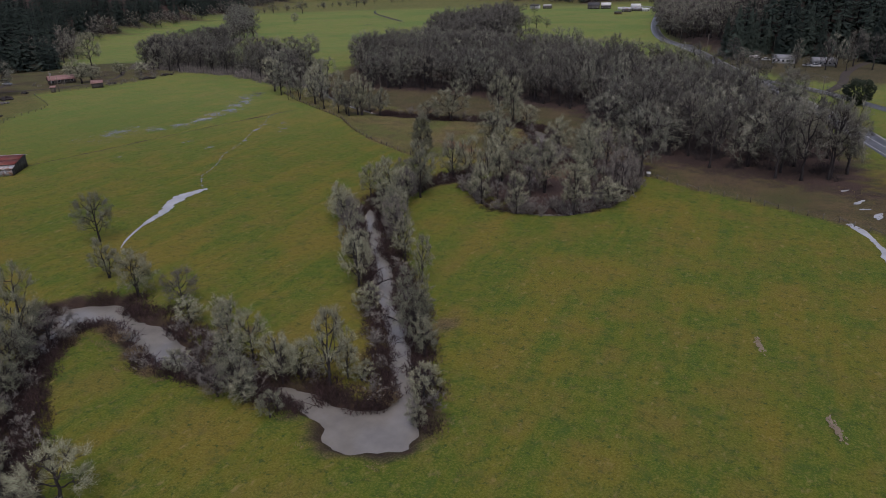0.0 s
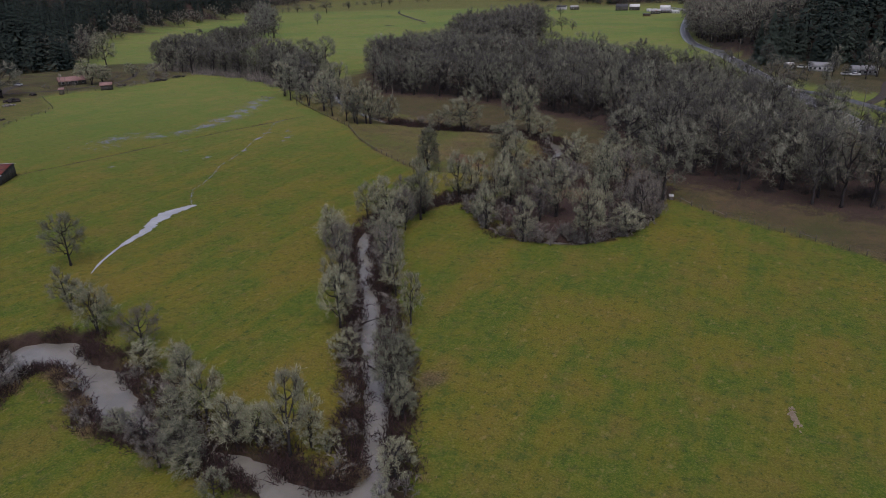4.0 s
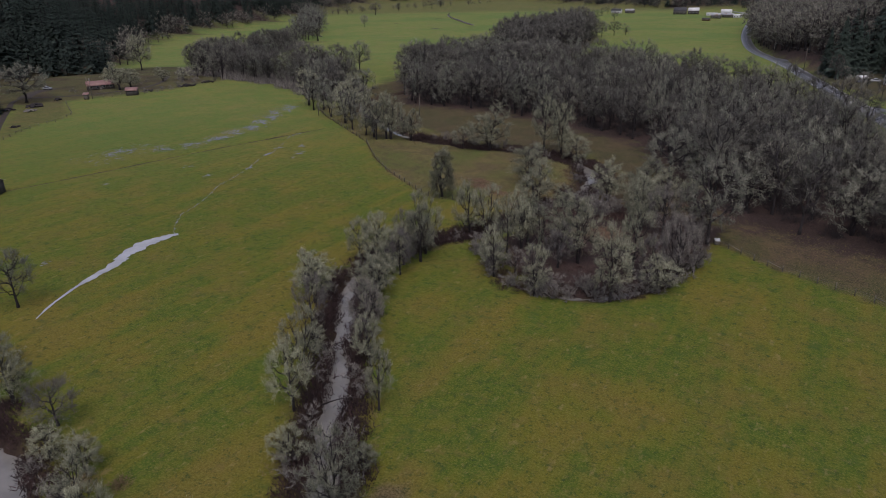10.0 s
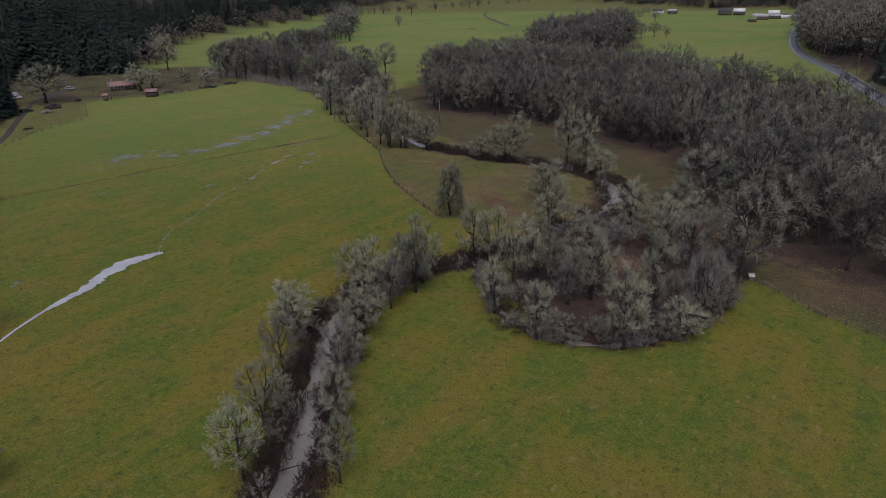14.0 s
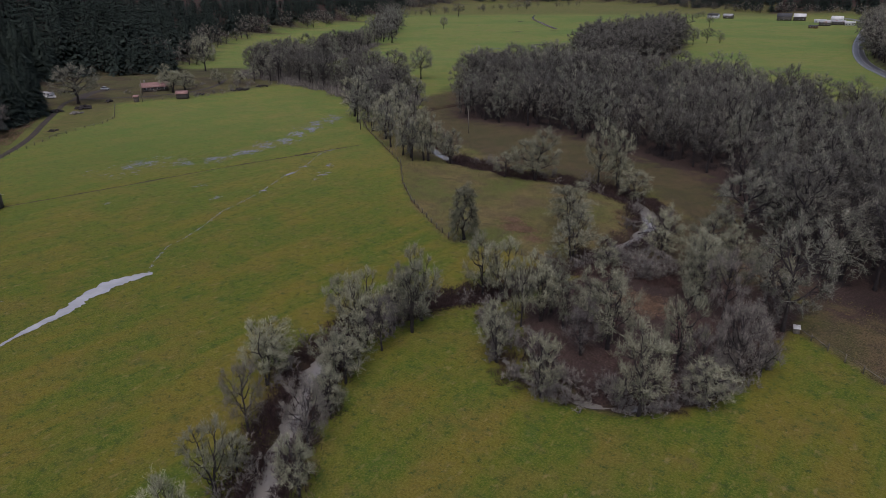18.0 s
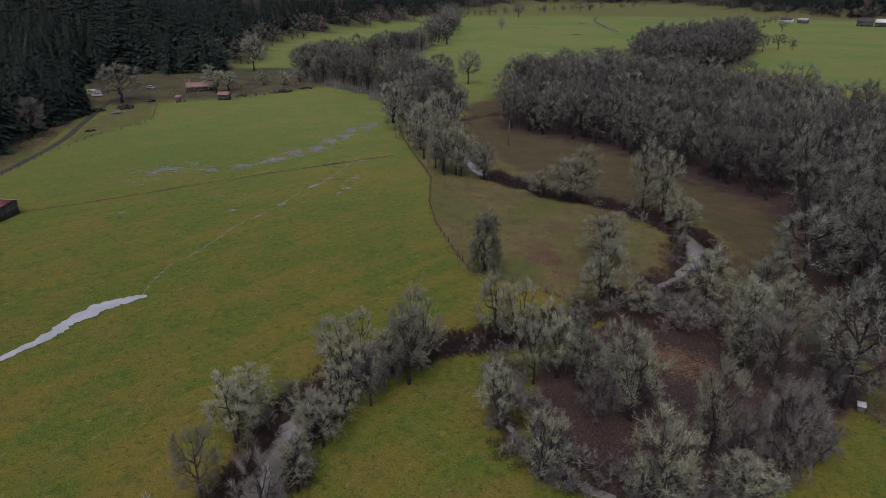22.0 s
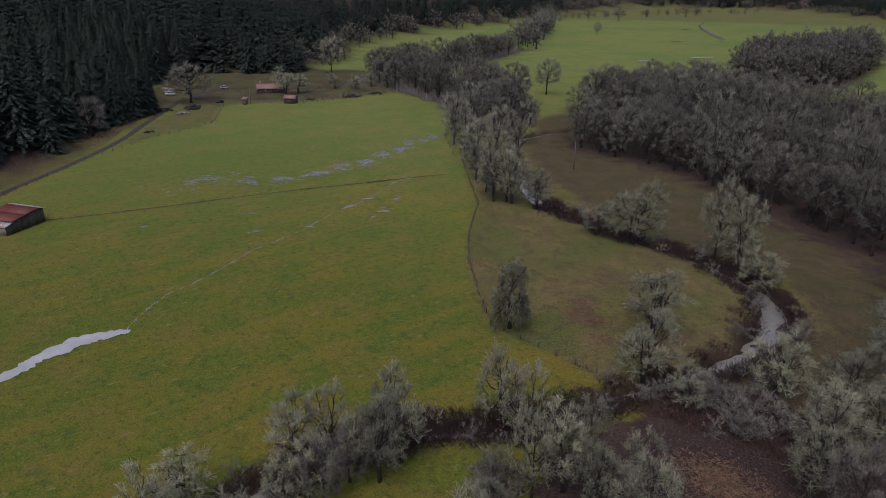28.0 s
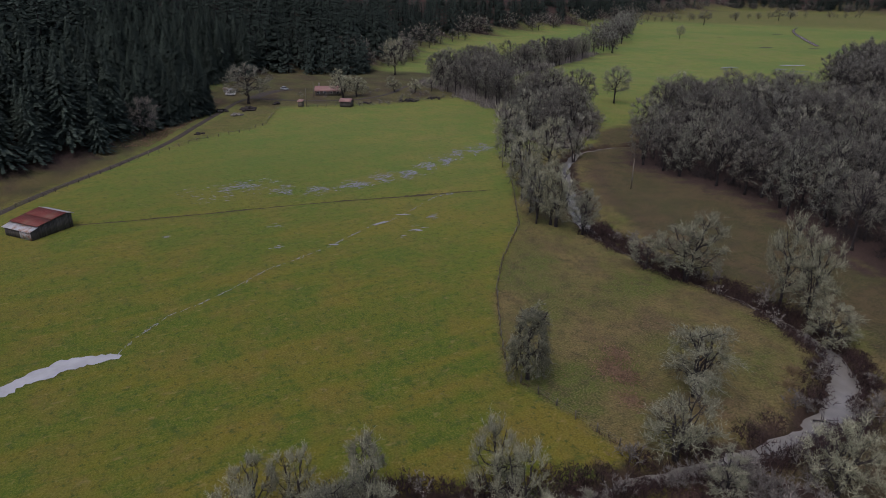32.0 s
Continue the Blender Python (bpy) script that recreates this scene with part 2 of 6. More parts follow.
# ---- shape of the land ----
RIVER = [(-20, -75, 0.1), (-38, -28, 0.1), (-62, 12, 0.1), (-68.3, 21.8, 0.1), (-76.4, 27.7, 0.1), (-83.8, 34.0, 0.1), (-90.0, 40.9, 0.1), (-96.0, 48.0, 1.6), (-97.0, 54.3, 4.4),
         (-94.0, 56.2, 3.6), (-88.0, 55.4, 1.1), (-82.0, 54.6, 2.5), (-76.2, 51.5, 2.7), (-71.0, 49.8, 1.6), (-66.5, 49.4, 0.5), (-60.0, 49.2, 0.0),
         (-53.5, 49.8, 0.7), (-48.5, 49.4, 1.3), (-43.5, 48.2, 1.4), (-38.4, 46.7, 3.8), (-35.3, 47.9, 3.5), (-36.0, 53.2, 1.4), (-38.4, 58.0, 1.0),
         (-40.4, 61.5, 1.0), (-44.0, 67.5, 1.2)]
RIVER += [(-47.1, 72.1, 1.3), (-51.6, 78.2, 1.2), (-55.0, 83.0, 1.0), (-59.2, 89.2, 1.4), (-63.5, 95.4, 1.1), (-67.2, 100.4, 0.9), (-71.0, 105.4, 1.4), (-76.6, 113.8, 1.3), (-79.2, 119.4, 0.7), (-79.6, 125.5, 0.4),
          (-78.4, 131.8, 0.1), (-76.6, 138.8, 0.1), (-72.7, 144.6, 0.2), (-69.0, 150.1, 0.2), (-67.6, 156.8, 0.3), (-66.4, 165.5, 0.3), (-64.2, 173.6, 0.6),
          (-62.8, 180.0, 0.9), (-61.6, 186.0, 1.2), (-61.2, 193.0, 1.3), (-62.2, 201.5, 2.0), (-66.8, 210.0, 1.4), (-71.6, 214.6, 1.2)]
RIVER += [(-78.2, 216.9, 1.1), (-84.8, 218.6, 0.6), (-92.3, 219.1, 0.2), (-101.7, 218.0, 0.2), (-111.2, 216.1, 0.1), (-122.1, 217.8, 0.2), (-128.6, 218.0, 0.2), (-135.5, 220.2, 1.0),
          (-141.2, 223.2, 1.2), (-150.3, 228.7, 0.9), (-166.9, 240.9, 0.8), (-181.2, 252.0, 0.8), (-193.3, 267.3, 0.9), (-193.6, 283.3, 0.9), (-190.6, 294.1, 0.8),
          (-186.0, 320.0, 0.8), (-215.0, 350.0, 0.8)]
OXBOW = [(-64.2, 143.0, 0.1), (-60.0, 136.0, 0.1), (-53.3, 130.6, 0.1), (-47.3, 128.6, 0.0), (-42.4, 129.0, 0.1), (-37.1, 130.9, 0.5), (-32.6, 134.8, 0.6),
         (-29.4, 140.0, 0.7), (-27.6, 145.5, 0.5), (-27.2, 151.3, 0.1), (-27.4, 158.0, 0.0)]
DITCH = [(-195.9, 114.5), (-193.5, 122.7), (-190.8, 135.0), (-188.0, 147.9), (-184.9, 164.4), (-180.7, 181.6), (-176.0, 196.1), (-175.1, 201.8), (-171.0, 216.7)]
VALLEY = [(-225, -150), (-226, 60), (-244, 103), (-259, 127), (-301, 154), (-336, 170), (-396, 192), (-438, 238), (-428, 298), (-492, 362), (-585, 430), (-650, 520),
          (-700, 640), (-760, 850), (-880, 1050), (-980, 1350), (-700, 1500), (-400, 1250), (-150, 1180), (-118, 800), (-78, 620), (-50, 492), (-24, 452),
          (70, 440), (220, 390), (320, 150), (300, -200)]
FOREST = [(-215, 330), (-172, 270), (-129, 272), (-111, 265), (-90, 254), (-66, 248), (-50, 226), (-36, 196), (-22, 182), (0, 176), (26, 168), (20, 215),
          (10, 255), (-12, 290), (-40, 330), (-78, 368), (-132, 374), (-204, 398)]
PENINSULA = [(-63, 147), (-58, 138), (-50, 131), (-41, 129), (-33, 133), (-27, 142), (-25, 158), (-23.5, 166), (-23, 178), (-40, 182), (-58, 182), (-62, 165)]
STRIP = [(-350, 292), (-265, 285), (-215, 262), (-200, 258), (-196, 268), (-215, 300), (-255, 325), (-330, 330), (-370, 372), (-420, 450), (-470, 540),
         (-492, 530), (-440, 440), (-400, 370)]
PASTURE = [(-202, 247), (-143, 205), (-128, 190), (-117, 180), (-101, 170), (-92, 164), (-75, 167), (-66, 168), (-60, 180), (-58, 205), (-70, 219), (-100, 222),
           (-122, 222), (-150, 232), (-185, 258)]
EAST_PASTURE = [(-24, 167), (-12, 159), (0.5, 153.6), (9.5, 149.5), (25, 141), (45, 134), (60, 170), (28, 172), (0, 180), (-26, 186)]
NORTH_BANK = [(-60, 180), (-55, 205), (-72, 224), (-110, 222), (-150, 236), (-185, 262), (-215, 300), (-215, 330), (-172, 272), (-129, 274), (-90, 256), (-64, 248), (-46, 214)]
STREAMSIDE = [(-200, 250), (-150, 222), (-110, 210), (-72, 206), (-56, 190), (-50, 215), (-80, 235), (-120, 232), (-150, 245), (-190, 275)]
GLADE = [(-62, 176), (-40, 174), (-24, 180), (-28, 194), (-40, 210), (-58, 208)]
SPUR = [(-250, 503), (-268, 530), (-292, 600), (-286, 660), (-262, 715), (-236, 692), (-212, 600), (-186, 510), (-215, 460)]
BELT = [(-462, 545), (-560, 662), (-690, 808), (-714, 800), (-592, 658), (-490, 533)]


def smooth(a, b, v):
    u = np.clip((v - a) / (b - a), 0, 1)
    return u * u * (3 - 2 * u)


def ripple(x, y, size):
    """A smooth irregular wave between -1 and 1, about size metres across."""
    k = 2 * math.pi / size
    return (np.sin(k * (x * 0.9 + y * 0.37) + 1.7 * np.sin(k * 0.53 * (y - x * 0.41))) + np.sin(k * 1.31 * (y * 0.8 - x * 0.55) + 1.3 * np.sin(k * 0.71 * (x + y * 0.2)))
            + 0.6 * np.sin(k * 2.3 * (x * 0.45 + y * 0.95) + 2.1)) / 2.6


def along(line, x, y, closed=False):
    """Distance to a polyline; with a third value per point, less its half width there."""
    pts = np.array(line, float)
    best = np.full(x.shape, 1e9)
    for n in range(len(pts) if closed else len(pts) - 1):
        p, q = pts[n], pts[(n + 1) % len(pts)]
        dx, dy = q[0] - p[0], q[1] - p[1]
        u = np.clip(((x - p[0]) * dx + (y - p[1]) * dy) / (dx * dx + dy * dy), 0, 1)
        d = np.hypot(x - p[0] - u * dx, y - p[1] - u * dy)
        if pts.shape[1] > 2:
            d = d - (p[2] + u * (q[2] - p[2]))
        best = np.minimum(best, d)
    return best


def inside(poly, x, y):
    """Signed distance to a polygon, positive within."""
    odd = np.zeros(x.shape, bool)
    pts = np.array(poly, float)[:, :2]
    for p, q in zip(pts, np.roll(pts, -1, 0)):
        if p[1] != q[1]:
            cross = ((p[1] > y) != (q[1] > y)) & (x < (q[0] - p[0]) * (y - p[1]) / (q[1] - p[1]) + p[0])
            odd ^= cross
    d = along(poly, x, y, True)
    return np.where(odd, d, -d)


def height(x, y):
    x, y = np.asarray(x, float), np.asarray(y, float)
    z = -8.0 * smooth(400, 620, np.hypot(x + 10, y - 40))
    hill = np.maximum(0, -inside(VALLEY, x, y))
    z = z + 0.42 * np.minimum(hill, 60) + 0.30 * np.clip(hill - 60, 0, 400) + np.minimum(hill, 30) / 30 * 2.0 * ripple(x, y, 60)
    river = along(RIVER, x, y) + 0.45 * ripple(x, y, 7) + 0.3 * ripple(y, x, 3.1)
    z = z - 2.4 * (1 - smooth(-0.9, 2.0, river)) - 0.25 * (1 - smooth(2.0, 7.0, river))
    z = z - 0.9 * (1 - smooth(-1.0, 2.5, along(OXBOW, x, y) + 0.5 * ripple(x, y, 6)))
    z = z - 0.35 * (1 - smooth(0.2, 1.3, along(DITCH, x, y)))
    return z


def height_at(x, y):
    return float(height(np.array([x]), np.array([y]))[0])


# ---- mesh helpers ----
def mesh_of(name, v, f, material=None, smooth_faces=False):
    """A mesh from vertices and triangles or quads of one kind."""
    v, f = np.asarray(v, np.float32), np.asarray(f, np.int32)
    me = bpy.data.meshes.new(name)
    k = f.shape[1]
    me.vertices.add(len(v))
    me.vertices.foreach_set("co", v.ravel())
    me.loops.add(f.size)
    me.loops.foreach_set("vertex_index", f.ravel())
    me.polygons.add(len(f))
    me.polygons.foreach_set("loop_start", np.arange(0, f.size, k, dtype=np.int32))
    me.update(calc_edges=True)
    me.validate()
    if material:
        me.materials.append(material)
    if smooth_faces:
        me.polygons.foreach_set("use_smooth", np.ones(len(f), bool))
    return me


class Geo:
    """Collects triangles."""

    def __init__(self):
        self.v, self.f, self.n = [], [], 0

    def add(self, v, f):
        self.v.append(np.asarray(v, float))
        self.f.append(np.asarray(f, int) + self.n)
        self.n += len(v)

    def tube(self, pts, radii, sides=5):
        pts, k = np.asarray(pts, float), sides
        way = np.gradient(pts, axis=0)
        way /= np.linalg.norm(way, axis=1)[:, None] + 1e-9
        ref = np.array([1.0, 0, 0]) if abs(way[0, 0]) < 0.8 else np.array([0, 1.0, 0])
        a = np.cross(way, ref)
        a /= np.linalg.norm(a, axis=1)[:, None] + 1e-9
        b = np.cross(way, a)
        ang = np.arange(k) * 2 * math.pi / k
        ring = pts[:, None] + np.asarray(radii)[:, None, None] * (np.cos(ang)[None, :, None] * a[:, None] + np.sin(ang)[None, :, None] * b[:, None])
        i = np.arange(k)
        faces = []
        for r in range(len(pts) - 1):
            p, q = r * k + i, r * k + (i + 1) % k
            faces += [np.stack([p, q, q + k], 1), np.stack([p, q + k, p + k], 1)]
        faces.append(np.stack([np.zeros(k - 2, int), i[2:], i[1:-1]], 1))
        last = (len(pts) - 1) * k
        faces.append(np.stack([np.full(k - 2, last), last + i[1:-1], last + i[2:]], 1))
        self.add(ring.reshape(-1, 3), np.concatenate(faces))

    def spikes(self, p, q, r):
        """Slender three-sided twigs from p to q."""
        p, q = np.asarray(p, float), np.asarray(q, float)
        n = len(p)
        w = q - p
        a = np.cross(w, np.array([0.31, 0.52, 0.79]))
        a /= np.linalg.norm(a, axis=1)[:, None] + 1e-9
        b = np.cross(w, a)
        b /= np.linalg.norm(b, axis=1)[:, None] + 1e-9
        r = np.broadcast_to(r, (n,))[:, None]
        base = [p + r * (math.cos(t) * a + math.sin(t) * b) for t in (0, 2.094, 4.189)]
        v = np.stack([*base, q], 1).reshape(-1, 3)
        i = 4 * np.arange(n)[:, None]
        self.add(v, np.concatenate([i + [0, 1, 3], i + [1, 2, 3], i + [2, 0, 3]]))

    def box(self, lo, hi, m=None):
        (x0, y0, z0), (x1, y1, z1) = lo, hi
        v = np.array([(x, y, z) for z in (z0, z1) for y in (y0, y1) for x in (x0, x1)], float)
        if m is not None:
            v = np.array([m @ Vector(p) for p in v])
        quads = [(0, 2, 3, 1), (4, 5, 7, 6), (0, 1, 5, 4), (2, 6, 7, 3), (0, 4, 6, 2), (1, 3, 7, 5)]
        self.add(v, [t for a, b, c, d in quads for t in ((a, b, c), (a, c, d))])

    def mesh(self, name, material, smooth_faces=False):
        return mesh_of(name, np.concatenate(self.v), np.concatenate(self.f), material, smooth_faces)


def part(name, data, parent, label=""):
    ob = new(name, data)
    ob.parent = parent
    return tagged(ob, label)


def thing(name, m, label, category, group="", kind=""):
    ob = new(name)
    ob.matrix_basis = m
    return tagged(ob, label, category, group, kind)


# ---- the ground, one sheet to the horizon ----
def spread(lo, hi, step, far_lo, far_hi, grow=1.07, most=70):
    core = list(np.arange(lo, hi, step))
    s, v, right = step, core[-1], []
    while v < far_hi:
        s = min(s * grow, most)
        v += s
        right.append(v)
    s, v, left = step, core[0], []
    while v > far_lo:
        s = min(s * grow, most)
        v -= s
        left.append(v)
    return np.array(left[::-1] + core + right)


def build_ground():
    xs, ys = spread(-215, 40, 0.9, -2600, 2200), spread(14, 262, 0.9, -1500, 3200)
    x, y = np.meshgrid(xs, ys)
    x, y = x.ravel(), y.ravel()
    z = height(x, y) + 0.05 * ripple(x, y, 23)
    w, h = len(xs), len(ys)
    i = (np.arange(h - 1)[:, None] * w + np.arange(w - 1)).ravel()
    me = mesh_of("ground", np.stack([x, y, z], 1), np.stack([i, i + 1, i + 1 + w, i + w], 1), GROUND, True)
    wob = 1.6 * ripple(x, y, 9) + 0.8 * ripple(y, x, 3.7)
    rough = np.maximum.reduce([smooth(-1, 1, inside(PASTURE, x, y) + 0.4 * wob), smooth(-1, 1, inside(EAST_PASTURE, x, y) + 0.3 * wob),
                               smooth(-2, 2, inside(NORTH_BANK, x, y) + wob) * 0.85, smooth(-2, 2, inside(STREAMSIDE, x, y) + wob), smooth(-3, 2, inside(GLADE, x, y) + wob)])
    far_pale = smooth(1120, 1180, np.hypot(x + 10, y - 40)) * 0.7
    hill = smooth(-6, 4, -inside(VALLEY, x, y) + 2 * wob)
    yard = smooth(-4, 4, inside([(-215, 97), (-246, 127), (-300, 164), (-330, 188), (-318, 206), (-305, 250), (-305, 300), (-400, 330), (-480, 250), (-330, 160), (-258, 100)], x, y) + wob)
    bare = smooth(0.5, -0.5, np.hypot((x + 39.2) / 1.5, (y - 73.6) / 3.6) - 1 + 0.3 * wob)
    wedge = smooth(-1.5, 1.5, inside([(-262, 147), (-294, 166), (-316, 183), (-337, 194), (-341, 202), (-318, 206), (-294, 193), (-283, 187), (-279, 176), (-276, 167), (-267, 156)], x, y) + 0.4 * wob)
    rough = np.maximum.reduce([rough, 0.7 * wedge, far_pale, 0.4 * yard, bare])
    river = along(RIVER, x, y) + 0.45 * ripple(x, y, 7) + 0.3 * ripple(y, x, 3.1)
    near = np.hypot(x + 60, y - 90) < 260
    litter = np.maximum.reduce([smooth(-14, 2, inside(FOREST, x, y) + 2.6 * wob), smooth(-1, 1.5, inside(PENINSULA, x, y) + wob), smooth(-3, 4, inside(STRIP, x, y) + wob) * 0.8,
                                smooth(-4, 4, inside(SPUR, x, y)), hill, yard * (0.55 + 0.3 * smooth(-0.3, 0.5, ripple(x, y, 27))), 0.8 * smooth(-4, 6, inside([(-45, 470), (-22, 402), (12, 348), (45, 335), (75, 400), (70, 460)], x, y) + 3 * wob), 0.58 * smooth(-2, 3, inside(NORTH_BANK, x, y) + wob), 0.5 * smooth(-1, 3, inside(EAST_PASTURE, x, y) + wob), 0.3 * bare, 0.08 * wedge, 0.6 * smooth(-3, 2, inside(GLADE, x, y) + wob), np.where(near, 0.7 * (1 - smooth(1.7, 3.2, river + 0.9 * wob)), 0)])
    soil = np.where(near, 1 - smooth(0.8, 2.3, river + 0.7 * wob), 0)
    soil = np.maximum(soil, 1 - smooth(-0.5, 2.4, along(OXBOW, x, y) + 0.7 * wob))
    # Alpha rises with distance from the camera path and brings in the painted brightness.
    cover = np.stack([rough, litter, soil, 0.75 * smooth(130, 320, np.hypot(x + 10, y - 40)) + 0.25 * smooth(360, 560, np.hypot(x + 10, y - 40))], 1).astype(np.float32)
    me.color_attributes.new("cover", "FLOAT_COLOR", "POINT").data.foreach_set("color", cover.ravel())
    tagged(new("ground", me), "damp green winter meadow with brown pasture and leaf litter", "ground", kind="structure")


build_ground()


def ribbon(line, halves, z_of, step=3.0, thick=0.0):
    """A strip along a smoothed polyline: vertices and quads."""
    pts = np.array(line, float)
    for _ in range(2):
        cut = [pts[0]]
        for a, b in zip(pts[:-1], pts[1:]):
            cut += [a * 0.75 + b * 0.25, a * 0.25 + b * 0.75]
        pts = np.array(cut + [pts[-1]])
    s = np.r_[0, np.cumsum(np.linalg.norm(np.diff(pts[:, :2], axis=0), axis=1))]
    u = np.linspace(0, s[-1], max(2, int(s[-1] / step) + 1))
    pts = np.stack([np.interp(u, s, c) for c in pts.T], 1)
    way = np.gradient(pts[:, :2], axis=0)
    way /= np.linalg.norm(way, axis=1)[:, None]
    side = np.stack([-way[:, 1], way[:, 0]], 1)
    rows = []
    for k in halves:
        xy = pts[:, :2] + side * (k(pts) if callable(k) else np.full(len(pts), k))[:, None]
        rows.append(np.c_[xy, z_of(xy[:, 0], xy[:, 1])])
    n, m = len(pts), len(halves)
    v = np.stack(rows, 1).reshape(-1, 3)
    i = (np.arange(n - 1)[:, None] * m + np.arange(m - 1)).ravel()
    return v, np.stack([i, i + m, i + m + 1, i + 1], 1)


def water_sheet(name, line, z, reach, step, label, category):
    """Square facets of still water wherever the bed lies within reach of the line."""
    pts = np.array(line)
    xs, ys = np.arange(pts[:, 0].min() - 8, pts[:, 0].max() + 8, step), np.arange(pts[:, 1].min() - 8, pts[:, 1].max() + 8, step)
    x, y = np.meshgrid(xs, ys)
    near = along(line, x + step / 2, y + step / 2)[:-1, :-1] < reach
    w = len(xs)
    i = (np.arange(len(ys) - 1)[:, None] * w + np.arange(w - 1))[near]
    quads = np.stack([i, i + 1, i + 1 + w, i + w], 1)
    used, inverse = np.unique(quads, return_inverse=True)
    v = np.c_[x.ravel()[used], y.ravel()[used], np.full(len(used), z)]
    tagged(new(name, mesh_of(name, v, inverse.reshape(-1, 4), RIVER_WATER, True)), label, category, kind="structure")


water_sheet("water_river", RIVER, -1.45, 2.4, 0.8, "still muddy grey-brown stream between steep brushy banks", "river")
water_sheet("water_oxbow", OXBOW, -0.66, 1.4, 0.5, "shallow standing water at the foot of flooded shrubs", "water")

# ---- road, side road, farm track ----
ROAD = [(150, -260), (112, -100), (72, 60), (58, 130), (46, 180), (34.5, 222), (29.5, 242), (22.5, 268), (-4, 340), (-30, 420), (-56, 506), (-81, 596), (-108, 718), (-130, 882), (-152, 1074), (-220, 1180)]


def on_land(lift):
    return lambda x, y: height(x, y) + lift


def slab(name, line, half, lift, material, label, category, step=4.0):
    v, f = ribbon(line, [-half - 0.4, -half, 0.0, half, half + 0.4], lambda x, y: height(x, y) + lift, step)
    z = v.reshape(-1, 5, 3)
    z[:, (0, 4), 2] -= lift + 0.15
    return tagged(new(name, mesh_of(name, z.reshape(-1, 3), f, material)), label, category, kind="structure")


road = slab("road", ROAD, 4.1, 0.20, ASPHALT, "wet two-lane asphalt road with white edge lines", "road")
for k, name in ((-3.55, "edge_line"), (3.55, "edge_line"), (0.0, "centre_line")):
    v, f = ribbon(ROAD, [k - 0.09, k + 0.09], on_land(0.215), 4.0)
    part(name, mesh_of(name, v, f, LINE), road)
slab("road_side", [(-2, 345), (15.5, 328.8), (23.7, 316), (31.2, 304), (42, 283), (60, 255), (90, 215)], 2.6, 0.15, ASPHALT, "narrow wet asphalt side road", "road")
slab("road_lane", [(23.7, 316), (30, 335), (33, 352), (35, 379), (44, 414), (60, 450)], 1.8, 0.12, GRAVEL, "pale gravel lane climbing to houses", "lane")
slab("road_track", [(-190, 75), (-209.7, 97.5), (-219.7, 104.5), (-228.8, 112), (-245.1, 128.2), (-268.8, 149), (-297.3, 166), (-321.9, 182), (-340.2, 193), (-345.2, 201),
                    (-333.5, 212), (-326, 221), (-320.5, 236), (-318.5, 246), (-326, 264), (-345, 283)], 1.1, 0.08, GRAVEL, "grey gravel farm track along the wood", "track", 3.0)
slab("road_yard", [(-345, 201), (-358, 212), (-362, 226)], 3.0, 0.07, GRAVEL, "gravel farmyard turning place", "track", 3.0)


# ---- trees: shapes ----
def unit(v):
    return v / (np.linalg.norm(v) + 1e-9)


def bend(rng, start, way, length, n, lift, shake):
    pts, d = [np.array(start, float)], unit(np.array(way, float))
    for _ in range(n):
        d = unit(d + np.array([0, 0, lift]) + rng.normal(0, shake, 3))
        pts.append(pts[-1] + d * length / n)
    return np.array(pts)


def curve(p0, p1, p2, n):
    t = np.linspace(0, 1, n)[:, None]
    return (1 - t) ** 2 * p0 + 2 * t * (1 - t) * p1 + t * t * p2


def clump(rng, tp, tq, tr, at, out, size, arms, twigs, tips, thin, up, droop):
    """A burst of twigs at the end of a branch: arms fan out from it, with side twigs and tips."""
    for _ in range(arms):
        d = unit(out * 0.75 + rng.normal(0, 0.55, 3) + np.array([0, 0, up]))
        ln = size * rng.uniform(0.55, 1.15)
        end = at + d * ln - np.array([0, 0, droop * ln])
        tp.append(at), tq.append(end), tr.append(thin * 1.2)
        for _ in range(twigs):
            q = at + (end - at) * rng.uniform(0.25, 0.95)
            sd = unit(d * 0.7 + rng.normal(0, 0.6, 3) + np.array([0, 0, up * 0.6 - droop]))
            sl = size * rng.uniform(0.25, 0.6)
            tp.append(q), tq.append(q + sd * sl), tr.append(thin * rng.uniform(0.7, 1.1))
            for _ in range(tips):
                m = q + sd * sl * rng.uniform(0.3, 0.9)
                tp.append(m), tq.append(m + unit(sd + rng.normal(0, 0.7, 3)) * sl * rng.uniform(0.3, 0.6)), tr.append(thin * rng.uniform(0.55, 0.85))


